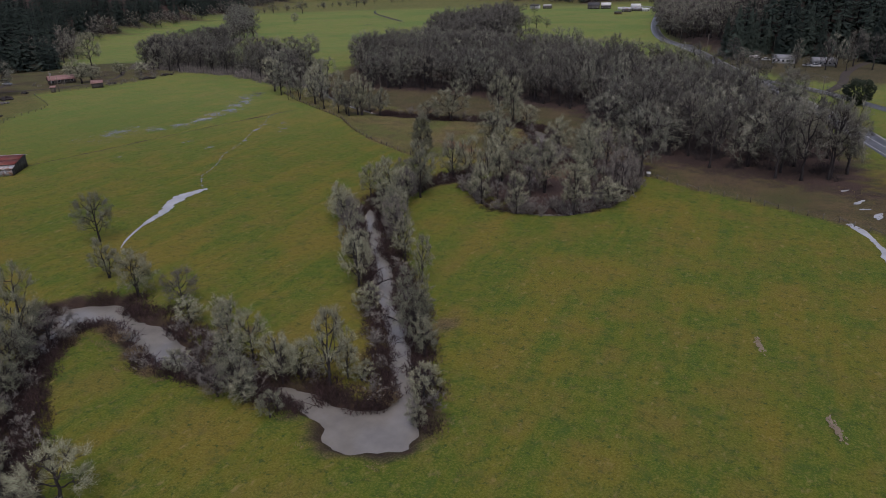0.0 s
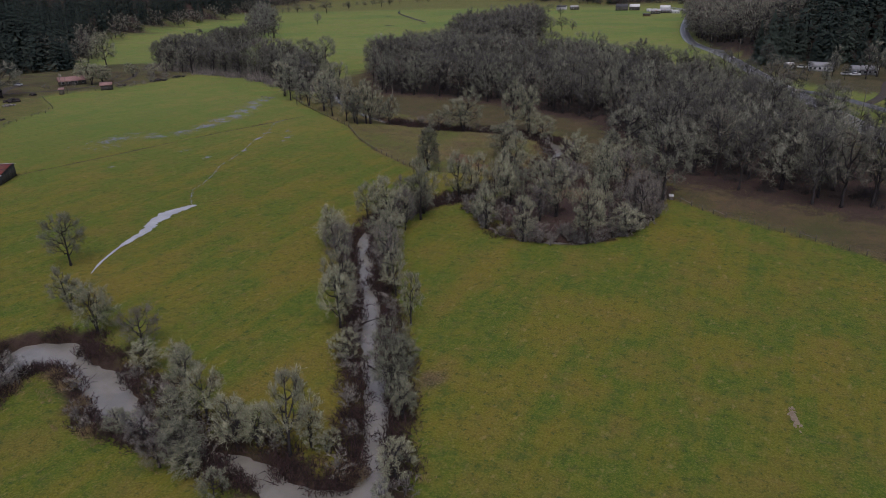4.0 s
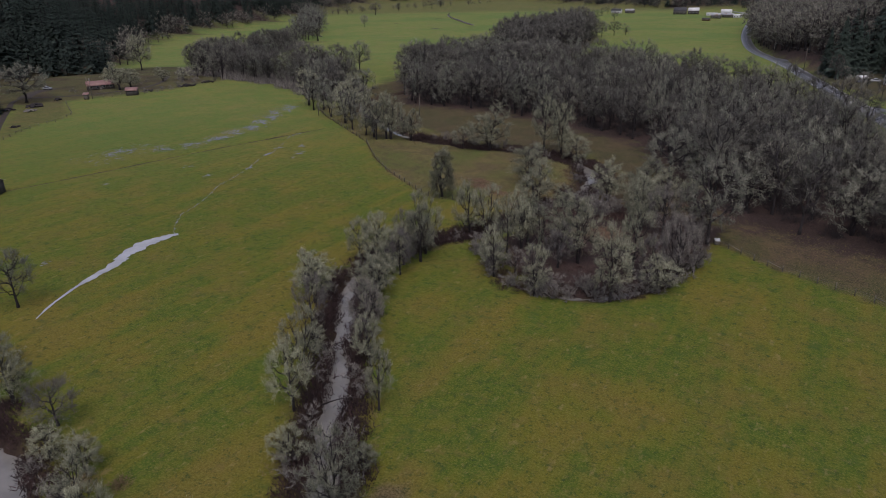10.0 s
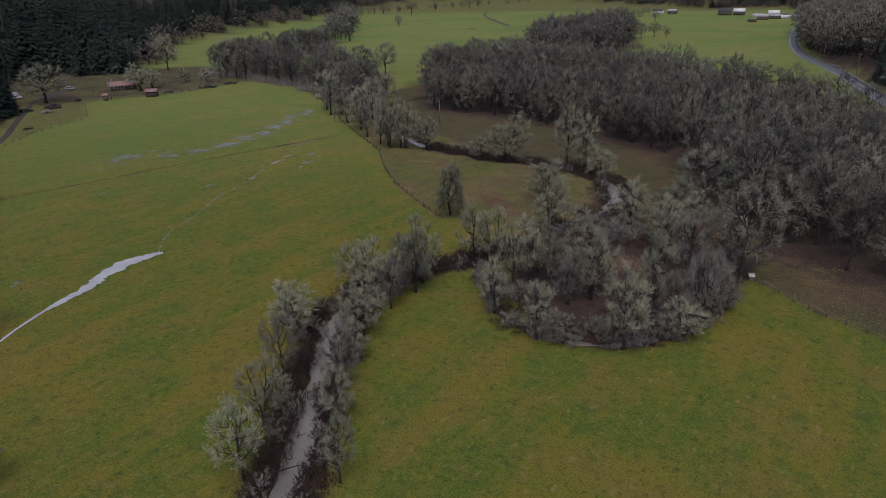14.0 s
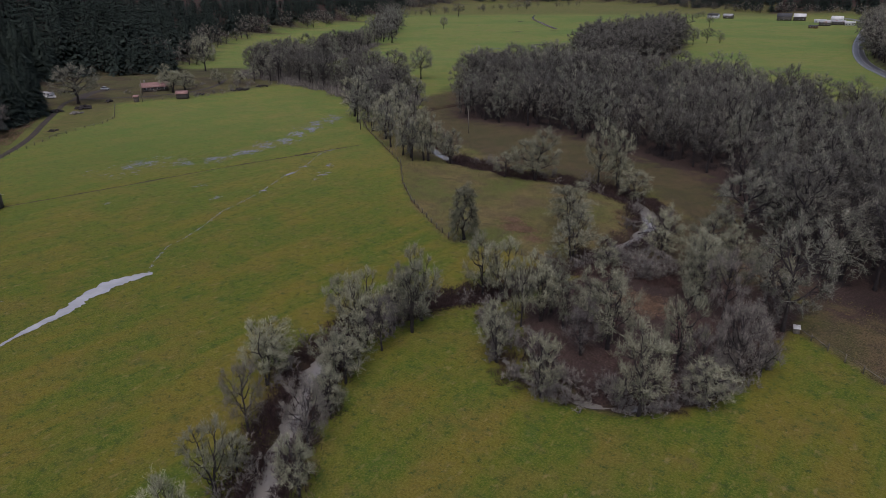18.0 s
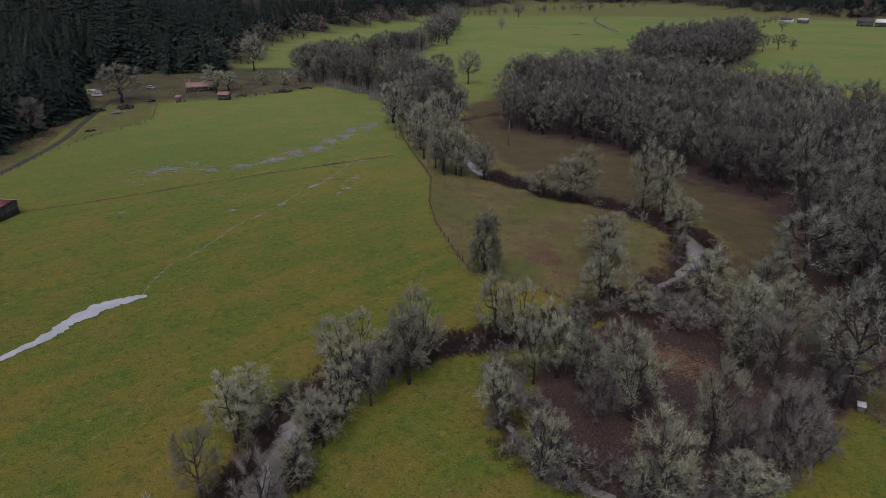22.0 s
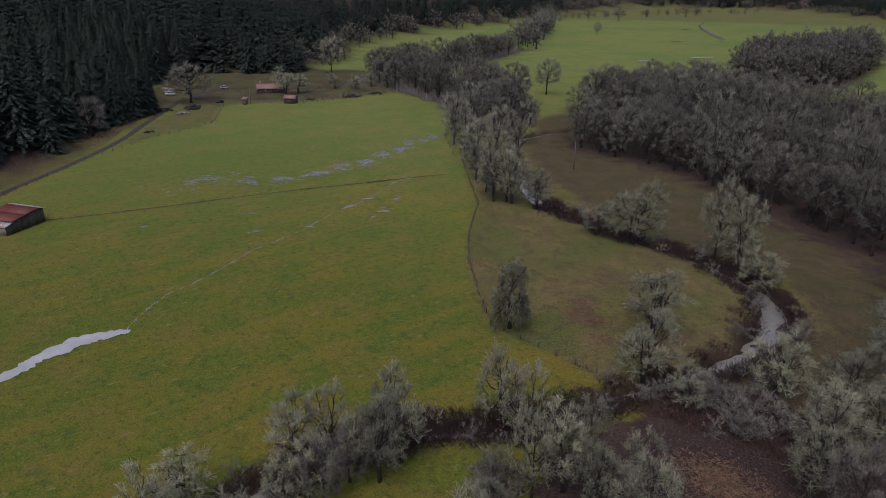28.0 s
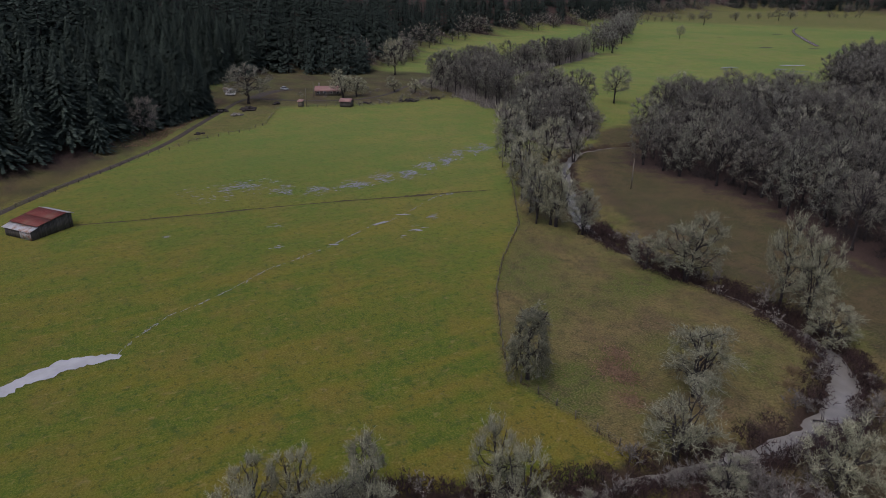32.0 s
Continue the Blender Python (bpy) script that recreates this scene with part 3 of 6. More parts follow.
def bare_tree(seed, r, stems=1, limbs=7, clumps=30, arms=6, twigs=5, tips=2, thin=0.035, base=0.2, fork=0.32, size=1.15, up=0.35, droop=0.0, hollow=0.8, cone=0.0, sides=6):
    """A leafless tree 10 m high and about r wide to each side: dark trunk and limbs, and a crown of twig bursts with gaps between them."""
    rng = np.random.default_rng(seed)
    wood, crown = Geo(), Geo()
    tp, tq, tr = [], [], []
    ip, iq, ir = [], [], []
    each = max(3, clumps // stems)
    for s in range(stems):
        a = s * 2 * math.pi / stems + rng.uniform(0, 1)
        off = 0.0 if stems == 1 else 0.45 * r * rng.uniform(0.7, 1.15)
        top = 10 * (1 if s == 0 else rng.uniform(0.68, 0.94))
        reach = r if stems == 1 else r * 0.66
        foot = np.array([0.12 * math.cos(a), 0.12 * math.sin(a), -0.4])
        head = np.array([off * math.cos(a) + rng.normal(0, 0.3), off * math.sin(a) + rng.normal(0, 0.3), top * 0.86])
        stem = curve(foot, np.array([head[0] * 0.25, head[1] * 0.25, top * 0.45]) + rng.normal(0, 0.15, 3), head, 9)
        stem[2:-1, :2] += rng.normal(0, 0.10, (6, 2))
        rad = np.linspace(0.26 if stems == 1 else 0.18, 0.035, 9)
        rad[0] *= 1.45
        wood.tube(stem, rad, sides)
        mid = np.array([head[0], head[1], top * (base + 1) / 2])
        half = np.array([reach, reach, top * (1 - base) / 2 - 0.3])
        ends = []
        for k in range(each):
            v = 1 - 1.75 * (k + 0.5) / each + rng.normal(0, 0.07)
            v = min(0.98, max(-0.9, v))
            az = k * 2.39996 + rng.normal(0, 0.28)
            c = math.sqrt(1 - v * v)
            if cone:
                c = (1 - cone) * c + cone * (0.15 + 0.85 * (1 - v) / 2) * 1.15
            d = np.array([math.cos(az) * c, math.sin(az) * c, v])
            ends.append((az % 6.2832, mid + half * d * rng.uniform(hollow, 1.04), d))
        mains = []
        for k in range(limbs):
            az = (k + rng.uniform(-0.3, 0.3)) * 2 * math.pi / limbs
            zs = top * (fork + (0.72 - fork) * ((k * 0.618) % 1.0))
            w = np.interp(zs, stem[:, 2], np.arange(9))
            p0 = np.array([np.interp(w, range(9), stem[:, i]) for i in range(3)])
            z2 = min(top * 0.9, zs + top * rng.uniform(0.16, 0.34))
            p2 = np.array([mid[0] + 0.62 * reach * math.cos(az), mid[1] + 0.62 * reach * math.sin(az), z2])
            limb = curve(p0, p0 + (p2 - p0) * np.array([0.7, 0.7, 0.3]), p2, 6)
            limb[1:-1] += rng.normal(0, 0.08, (4, 3))
            wood.tube(limb, np.linspace(0.13, 0.045, 6) * (1 if stems == 1 else 0.75), 5)
            mains.append((limb, 6))
        mains.append((stem, 9))
        for az, end, d in ends:
            best, start = 1e9, None
            for line, n in mains:
                for k in range(n // 2, n):
                    gap = np.linalg.norm(end - line[k]) + 1.6 * max(0, line[k][2] - end[2] + 0.3)
                    if gap < best:
                        best, start = gap, line[k]
            knee = start + (end - start) * np.array([0.6, 0.6, 0.35])
            br = curve(start, knee, end, 5)
            br[1:-1] += rng.normal(0, 0.07, (3, 3))
            wood.tube(br, np.linspace(0.055, 0.022, 5), 4)
            out = unit((end - mid) / half)
            # Inner twigs go to the dark bark mesh, painting in the crown's inner shade.
            clump(rng, ip, iq, ir, br[2], out, size, max(2, arms // 2), twigs // 2, 0, thin, up, droop)
            clump(rng, tp, tq, tr, br[3], out, size * rng.uniform(0.8, 1.1), max(2, arms // 2), twigs, tips, thin, up, droop)
            clump(rng, tp, tq, tr, end, out, size * rng.uniform(0.75, 1.25), arms, twigs, tips, thin, up, droop)
    crown.spikes(tp, tq, np.array(tr))
    wood.spikes(ip, iq, np.array(ir))
    return wood, crown


def fir(seed, tiers, spokes, wide, sprays):
    """A conifer 10 m high: trunk, and drooping boughs made of small overlapping sprays."""
    rng = np.random.default_rng(seed)
    wood, crown = Geo(), Geo()
    wood.tube([(0, 0, -0.4), (0.03, 0, 3), (0, 0.03, 6.5), (0, 0, 9.9)], [0.16, 0.12, 0.07, 0.01], 6 if sprays > 6 else 4)
    v, f = [], []
    for k in range(tiers):
        u = (k + rng.uniform(0, 0.9)) / tiers
        z0 = 0.5 + 9.35 * u
        reach = wide * (1 - u) ** 0.85 * rng.uniform(0.75, 1.15) + 0.10
        for j in range(spokes):
            a = j * 2 * math.pi / spokes + k * 0.9 + rng.uniform(-0.4, 0.4)
            ln = reach * rng.uniform(0.6, 1.15)
            drop, z = ln * rng.uniform(0.15, 0.55), z0 + rng.normal(0, 0.14)
            for i in range(sprays):
                g = 0.25 + 0.75 * (i + rng.uniform(0, 1)) / sprays
                yaw = a + rng.normal(0, 0.45)
                c, sn = math.cos(yaw), math.sin(yaw)
                x, y, h = math.cos(a) * ln * g, math.sin(a) * ln * g, z - drop * g * g + rng.normal(0, 0.05)
                size = (0.16 + 0.24 * ln / wide) * rng.uniform(0.7, 1.3) * (1 if sprays > 6 else 1.6)
                wd, sag = size * rng.uniform(0.35, 0.6), size * rng.uniform(0.1, 0.5)
                n = len(v)
                v += [(x - c * size * 0.6, y - sn * size * 0.6, h + sag * 0.3), (x - sn * wd, y + c * wd, h - sag * 0.45), (x + c * size, y + sn * size, h - sag), (x + sn * wd, y - c * wd, h - sag * 0.35)]
                f += [(n, n + 2, n + 1), (n, n + 3, n + 2)]
    crown.add(v, f)
    return wood, crown


def bramble(seed, n, arch, spread_r, thin, upright=0.5):
    rng = np.random.default_rng(seed)
    g = Geo()
    az, rr = rng.uniform(0, 6.283, n), spread_r * np.sqrt(rng.uniform(0, 1, n))
    p = np.stack([rr * np.cos(az), rr * np.sin(az), np.full(n, -0.15)], 1)
    dome = arch * (1.05 - 0.75 * (rr / spread_r) ** 2) * rng.uniform(0.55, 1.1, n)
    d = rng.normal(0, 1 - upright, (n, 3))
    d[:, 2] = 0
    q = p + d + np.stack([0 * rr, 0 * rr, dome], 1)
    g.spikes(p, q, thin)
    for _ in range(2):
        m = p + (q - p) * rng.uniform(0.35, 0.95, n)[:, None]
        e = m + rng.normal(0, 0.33, (n, 3)) + np.array([0, 0, 0.08])
        g.spikes(m, e, thin * 0.7)
    return g


KINDS = {}


def kind_of(name, wood, crown, twig, label, category="tree", bark=BARK, part_name="crown"):
    KINDS[name] = (wood.mesh("trunk", bark, True), crown.mesh(part_name, twig), label, category)


LICHEN = "leafless riverside tree crusted with pale grey-green lichen"
for n in range(6):
    kind_of(f"lichen_{n}", *bare_tree(20 + n, 3.2, stems=(1, 2, 3, 2, 1, 3)[n], limbs=(8, 5, 4, 5, 8, 4)[n], clumps=(32, 38, 40, 36, 34, 42)[n], arms=6, twigs=8, tips=3, thin=0.021, base=0.14, fork=0.2, size=1.4, up=(0.6, 0.7, 0.45, 0.8, 0.35, 0.6)[n], droop=(0.0, 0.1, 0.3, 0.0, 0.25, 0.1)[n]), TWIG, LICHEN)
for n in range(2):
    kind_of(f"slim_{n}", *bare_tree(40 + n, 2.3, stems=1 + n, limbs=6, clumps=30, arms=6, twigs=8, tips=3, thin=0.021, base=0.1, fork=0.15, size=1.3, up=0.8), TWIG, "slim leafless tree with pale lichen on its twigs")
kind_of("oak_0", *bare_tree(51, 4.0, limbs=10, clumps=58, arms=6, twigs=7, thin=0.024, base=0.16, fork=0.2, size=1.1, up=0.3, sides=8), TWIG_CAP, "broad bare oak with mossy dark limbs")
for n in range(2):
    kind_of(f"grey_{n}", *bare_tree(28 + n, 3.4, stems=1 + 2 * n, limbs=(8, 4)[n], clumps=38, arms=6, twigs=8, tips=3, thin=0.015, base=0.12, fork=0.2, size=1.5, up=0.7), TWIG_BARE, "leafless riverside tree with dark grey-brown twigs")
kind_of("bare_0", *bare_tree(57, 3.8, limbs=9, clumps=46, arms=6, twigs=7, tips=3, thin=0.017, base=0.2, fork=0.2, size=1.4, up=0.6), TWIG_CAP, "thin bare grey tree standing alone in the meadow")
kind_of("weeping_0", *bare_tree(61, 2.6, limbs=9, clumps=70, arms=6, twigs=7, thin=0.022, base=0.03, fork=0.12, size=1.2, up=-0.1, droop=0.5, hollow=0.65, cone=0.75), TWIG, "narrow grey tree with hanging twigs in the pasture")
for n in range(6):
    kind_of(f"wood_{n}", *bare_tree(70 + n, (3.2, 2.8, 3.4, 2.7, 3.2, 3.0)[n], stems=(1, 2, 1, 1, 2, 1)[n], limbs=(7, 4, 8, 6, 4, 7)[n], clumps=(28, 30, 32, 26, 32, 28)[n], arms=5, twigs=7, tips=2, thin=0.027, base=(0.26, 0.18, 0.32, 0.20, 0.14, 0.36)[n], fork=0.26, size=1.3, up=0.3, droop=0.15, hollow=0.85), (TWIG_WOOD, TWIG_CAP, TWIG_WOOD, TWIG_WOOD, TWIG_CAP, TWIG_WOOD)[n], "tall bare woodland tree with a mossy grey crown")
for n in range(3):
    kind_of(f"fir_{n}", *fir(90 + n, 38, 12, 1.9 + 0.25 * n, 13), NEEDLE, "tall dark green fir on the wooded slope")

MADE = {}


def plant(kind, name, x, y, h, r=None, base=None, group="", turn=None):
    """Stands a tree of that kind at x, y; r sets the crown's reach."""
    wood, crown, label, category = KINDS[kind]
    reach = {"l": 4.6, "s": 3.4, "o": 4.9, "b": 5.0, "w": 4.0, "f": 1.8, "g": 4.8}[kind[0]] if kind != "weeping_0" else 2.8
    wide = h / 10 if r is None else min(max(r / reach, 0.5 * h / 10), 1.4 * h / 10)
    z = height_at(x, y) if base is None else base
    m = Matrix.Translation((x, y, z)) @ Matrix.Rotation(random.uniform(0, 6.283) if turn is None else turn, 4, "Z") @ Matrix.Diagonal((wide, wide, h / 10, 1))
    if kind not in MADE:
        t = thing(name, m, label, category, group)
        part("trunk", wood, t)
        part("crown", crown, t)
        MADE[kind] = t
        return t
    t = copy_thing(MADE[kind], Matrix.Identity(4))
    t.matrix_basis = m
    t.name = name
    return tagged(t, label, category, group)


# ---- riverside trees: x, y, height, reach ----
POND_TREES = [(-80.0, 27.0, 6.5, 3.6), (-88.5, 37.0, 8.5, 4.2), (-72.5, 22.0, 6.0, 3.4), (-92.9, 41.6, 12.9, 5.2), (-92.0, 45.0, 6.8, 4.7), (-85.2, 33.2, 6.4, 3.2), (-59.7, 22.4, 7.3, 4.4), (-65.9, 20.1, 5.6, 2.6), (-92.8, 62.6, 8.7, 3.9),
              (-103.6, 65.9, 7.2, 3.5), (-82.6, 62.7, 6.0, 3.5), (-70.9, 59.2, 5.3, 2.6), (-59.5, 52.8, 7.7, 2.9), (-51.3, 52.6, 5.8, 3.1), (-46.7, 52.9, 10.8, 3.3),
              (-45.2, 54.9, 6.7, 2.5), (-58.7, 44.4, 3.8, 2.4), (-54.5, 44.9, 4.2, 2.5), (-49.4, 43.5, 3.7, 2.0), (-43.0, 55.0, 2.9, 2.4)]
LINK_TREES = [(-59.8, 48.4, 7.4, 3.4), (-53.6, 51.6, 7.7, 3.8), (-63.0, 46.4, 5.0, 2.7), (-67.5, 46.6, 4.0, 2.3), (-56.2, 46.2, 5.4, 3.0), (-64.5, 54.2, 7.6, 3.2), (-77.0, 58.6, 4.6, 2.8)]
CHANNEL_TREES = [(-77.6, 105.7, 9.2, 4.0), (-71.0, 97.6, 9.0, 3.1), (-64.6, 88.6, 9.1, 2.7), (-58.9, 80.5, 9.7, 3.6), (-52.5, 72.2, 5.2, 2.5), (-42.0, 68.5, 11.9, 4.1),
                 (-57.0, 94.2, 8.2, 3.4), (-49.3, 86.0, 8.6, 2.0), (-65.8, 106.8, 6.3, 3.3), (-69.2, 112.8, 7.2, 3.3), (-74.2, 121.4, 10.9, 4.6), (-71.4, 129.3, 11.6, 4.1),
                 (-43.6, 75.5, 4.4, 2.4), (-73.6, 126.5, 6.6, 3.6), (-38.1, 64.2, 6.2, 2.5), (-33.5, 54.5, 5.5, 2.7), (-32.2, 50.3, 4.1, 1.8)]
BEND_TREES = [(-81.5, 110.1, 6.8, 4.4), (-66.1, 92.5, 5.3, 2.8), (-62.0, 99.8, 9.4, 3.3), (-70.6, 111.9, 8.1, 3.8), (-82.0, 123.8, 8.3, 3.1),
              (-81.0, 128.0, 9.0, 2.7), (-74.5, 128.4, 8.8, 3.0), (-70.8, 116.9, 7.6, 2.9), (-71.3, 122.1, 8.3, 3.0), (-73.0, 133.4, 11.9, 3.6), (-71.0, 148.0, 12.2, 3.9),
              (-66.5, 147.6, 10.9, 3.1), (-55.9, 130.3, 9.5, 2.8), (-45.9, 126.4, 9.2, 2.7), (-79.8, 136.0, 7.0, 2.6)]
OXBOW_TREES = [(-33.9, 131.0, 14.1, 5.0), (-34.1, 143.7, 13.5, 3.9), (-44.6, 143.5, 13.8, 5.0), (-47.0, 139.5, 9.0, 3.4), (-57.3, 145.1, 11.9, 4.2), (-53.1, 145.1, 10.1, 3.4),
               (-27.6, 138.5, 7.2, 4.1), (-58.7, 141.6, 11.6, 3.2), (-34.1, 164.1, 11.4, 4.2), (-30.4, 174.7, 10.8, 5.0), (-50.5, 149.5, 9.6, 3.8),
               (-57.7, 149.0, 11.0, 3.8), (-58.4, 171.1, 6.0, 4.0), (-47.8, 130.2, 7.6, 2.6), (-39.4, 166.5, 10.5, 4.0), (-60.0, 136.0, 5.2, 2.4)]
SLOUGH_TREES = [(-26.7, 146.4, 12.0, 4.3), (-24.5, 149.9, 8.6, 3.0), (-30.5, 143.0, 8.4, 3.2), (-29.0, 152.5, 9.0, 3.5), (-27.6, 164.2, 6.5, 2.6), (-26.8, 168.0, 7.5, 2.8), (-28.5, 160.5, 5.0, 2.4), (-63.0, 139.5, 5.5, 2.6), (-53.5, 134.5, 4.5, 2.2)]
PASTURE_TREES = [(-66.6, 172.2, 11.2, 6.0), (-74.2, 184.6, 11.8, 6.6), (-101.9, 215.0, 14.1, 7.5), (-86.6, 222.4, 16.9, 5.3), (-80.0, 220.9, 16.0, 5.5), (-73.5, 216.8, 9.2, 5.2),
                 (-131.7, 215.0, 10.2, 5.1), (-140.0, 212.3, 14.5, 4.8), (-145.3, 212.4, 15.6, 4.6), (-110.3, 213.0, 7.0, 5.0), (-52.2, 182.5, 10.7, 5.2), (-40.9, 173.2, 10.5, 5.0),
                 (-45.0, 188.7, 10.0, 5.6), (-38.5, 181.5, 10.6, 4.3), (-43.4, 178.2, 9.7, 4.6)]
OAKS = [(-25.3, 165.8, 18.5, 6.5), (-42.5, 201.6, 14.5, 7.9), (-254.7, 343.9, 16.2, 7.3)]
STRIP_TREES = [(-198.3, 241.0, 17.4, 6.3), (-195.3, 244.0, 13.4, 5.5), (-170.0, 227.2, 14.7, 5.6), (-149.8, 213.7, 13.4, 4.7), (-142.6, 210.0, 12.7, 4.5), (-138.4, 212.6, 15.2, 4.8),
               (-143.1, 226.5, 7.7, 5.1), (-186.3, 260.0, 16.6, 6.5), (-177.6, 242.5, 15.6, 6.0), (-160.0, 219.0, 14.0, 5.0), (-182.0, 233.0, 14.0, 5.0), (-208.0, 249.0, 15.0, 5.5)]
FARM_TREES = [(-332.1, 195.3, 17.0, 12.5), (-325.1, 238.5, 13.0, 7.0), (-327.0, 246.2, 9.8, 6.0), (-284.5, 144.0, 13.1, 6.8), (-395.9, 302.6, 21.0, 8.5), (-323.4, 276.3, 6.9, 5.4), (-324.0, 286.4, 6.7, 5.0),
              (-330.0, 268.0, 7.5, 5.0), (-341.0, 244.0, 9.0, 5.0)]
FAR_TREES = [(-545, 722, 13.0, 5.5), (-441.2, 443.0, 14.2, 8.9), (-418.9, 446.4, 11.8, 9.6), (-700, 1120, 18, 10), (-710, 1165, 17, 11), (-680, 925, 18, 11), (-740, 930, 14, 8), (-720, 1045, 13, 8),
             (-226, 708, 13, 6), (-230, 684, 14, 6), (-217, 716, 11, 4), (-292, 905, 12, 5)]
for n, (x, y, h, r) in enumerate(POND_TREES + LINK_TREES + CHANNEL_TREES + BEND_TREES):
    plant("slim_%d" % (n % 2) if r < 0.31 * h else "grey_%d" % (n % 2) if n % 6 == 4 else "lichen_%d" % (n % 6), "riverside_tree", x, y, h * 1.05, r * 1.02, group="riverside trees")
for n, (x, y, h, r) in enumerate(OXBOW_TREES + PASTURE_TREES):
    plant("grey_%d" % (n % 2) if n % 5 == 3 and n < len(OXBOW_TREES) else "lichen_%d" % ((n * 5 + 1) % 6), "riverside_tree", x, y, h, r, group="riverside trees")
for n, (x, y, h, r) in enumerate(SLOUGH_TREES):
    plant("grey_%d" % (n % 2), "riverside_tree", x, y, h, r, group="riverside trees")
for n, (x, y, h, r) in enumerate(OAKS):
    plant("bare_0" if n > 1 else "oak_0", "oak_tree", x, y, h, r, group="oaks")
for n, (x, y, h, r) in enumerate(STRIP_TREES + FARM_TREES):
    plant(("wood_1", "wood_4", "slim_1")[n % 3] if n < len(STRIP_TREES) else "oak_0" if n == len(STRIP_TREES) else "grey_0" if x > -300 else "lichen_%d" % (n % 6), "bare_tree", x, y, h, r, group="trees by the farm")
for n, (x, y, h, r) in enumerate(FAR_TREES):
    plant("bare_0" if n in (0, 9) else "wood_%d" % (n % 6), "far_tree", x, y, h, r, group="far field trees")
plant("bare_0", "meadow_tree", -120.9, 78.3, 10.0, 4.4)
plant("weeping_0", "weeping_tree", -89.6, 166.6, 12.8, 3.5)


# ---- woods ----
def scatter(poly, gap, rng, keep=lambda x, y: True):
    pts = np.array(poly, float)
    (x0, y0), (x1, y1) = pts.min(0), pts.max(0)
    gx, gy = np.meshgrid(np.arange(x0, x1, gap), np.arange(y0, y1, gap * 0.9))
    gx[::2] += gap / 2
    gx, gy = gx.ravel() + rng.uniform(-0.42, 0.42, gx.size) * gap, gy.ravel() + rng.uniform(-0.42, 0.42, gx.size) * gap
    ok = inside(poly, gx, gy) > 0
    return [(float(x), float(y)) for x, y in zip(gx[ok], gy[ok]) if keep(x, y)]


def grove(name, kinds, places, label, category="wood"):
    """Many far trees as one mesh of trunks and crowns: places of x, y, height."""
    trunks, crowns = Geo(), Geo()
    rng = np.random.default_rng(7)
    for n, (x, y, h) in enumerate(places):
        a, w = rng.uniform(0, 6.283), h / 10 * rng.uniform(0.9, 1.25)
        rot = np.array([[math.cos(a), -math.sin(a), 0], [math.sin(a), math.cos(a), 0], [0, 0, 1]])
        wood, crown = kinds[n % len(kinds)]
        for src, dst in ((wood, trunks), (crown, crowns)):
            dst.add((np.concatenate(src.v) * [w, w, h / 10]) @ rot.T + [x, y, height_at(x, y)], np.concatenate(src.f))
    return trunks, crowns


rng = np.random.default_rng(5)
wood_places = scatter(FOREST, 8.4, rng)
wood_places.sort(key=lambda p: math.hypot(p[0] + 30, p[1] - 150))
for n, (x, y) in enumerate(wood_places[:270]):
    plant("wood_%d" % (n % 6), "woodland_tree", x, y, rng.uniform(12.0, 20.0), rng.uniform(4.6, 6.4), group="wood beyond the river")
faint = [bare_tree(84 + n, 3.6, limbs=5, clumps=14, arms=4, twigs=6, tips=0, thin=0.06, base=0.1, fork=0.2, size=1.4, up=0.2, sides=4) for n in range(4)]


def stuff(name, geo, material, label, category):
    tagged(new(name, geo.mesh(name, material)), label, category, kind="stuff")


def joined_wood(name, kinds, places, twig, label):
    trunks, crowns = grove(name, kinds, places, label)
    g = thing(name, Matrix.Identity(4), label, "wood", kind="stuff")
    part("trunks", trunks.mesh("trunks", BARK), g)
    part("crowns", crowns.mesh("crowns", twig), g)


rest = [(x, y, rng.uniform(13, 21)) for x, y in wood_places[270:]]
ragged = lambda poly, edge: (lambda x, y: float(inside(poly, np.array([x]), np.array([y]))[0] + edge * ripple(np.array([x]), np.array([y]), 38.0)[0]) > edge * 0.35)
strip_places = [(x, y, rng.uniform(9, 18) + 2.5 * float(ripple(np.array([x]), np.array([y]), 45.0)[0])) for x, y in scatter(STRIP, 7.6, rng, ragged(STRIP, 7))]
spur_places = [(x, y, rng.uniform(14, 21) + 5 * (y > 560) + 4 * float(ripple(np.array([x]), np.array([y]), 60.0)[0])) for x, y in scatter(SPUR, 8.0, rng, ragged(SPUR, 10))]
joined_wood("far_hedgerow", faint, [(x, y, rng.uniform(14, 23)) for x, y in scatter(BELT, 11.0, rng, ragged(BELT, 8))], TWIG_CAP, "bare grey trees in a row between far fields")
joined_wood("far_woodland", faint, spur_places, TWIG_WOOD, "isolated bare winter wood in the far field")
for n, (x, y, h) in enumerate(rest):
    plant("wood_%d" % (n % 6), "rear_tree", x, y, h, 0.38 * h, group="rear of the wood")
for n, (x, y, h) in enumerate(strip_places):
    plant("wood_%d" % ((n + 1) % 6), "hedgerow_tree", x, y, h, 0.38 * h, group="hedgerow between the fields")

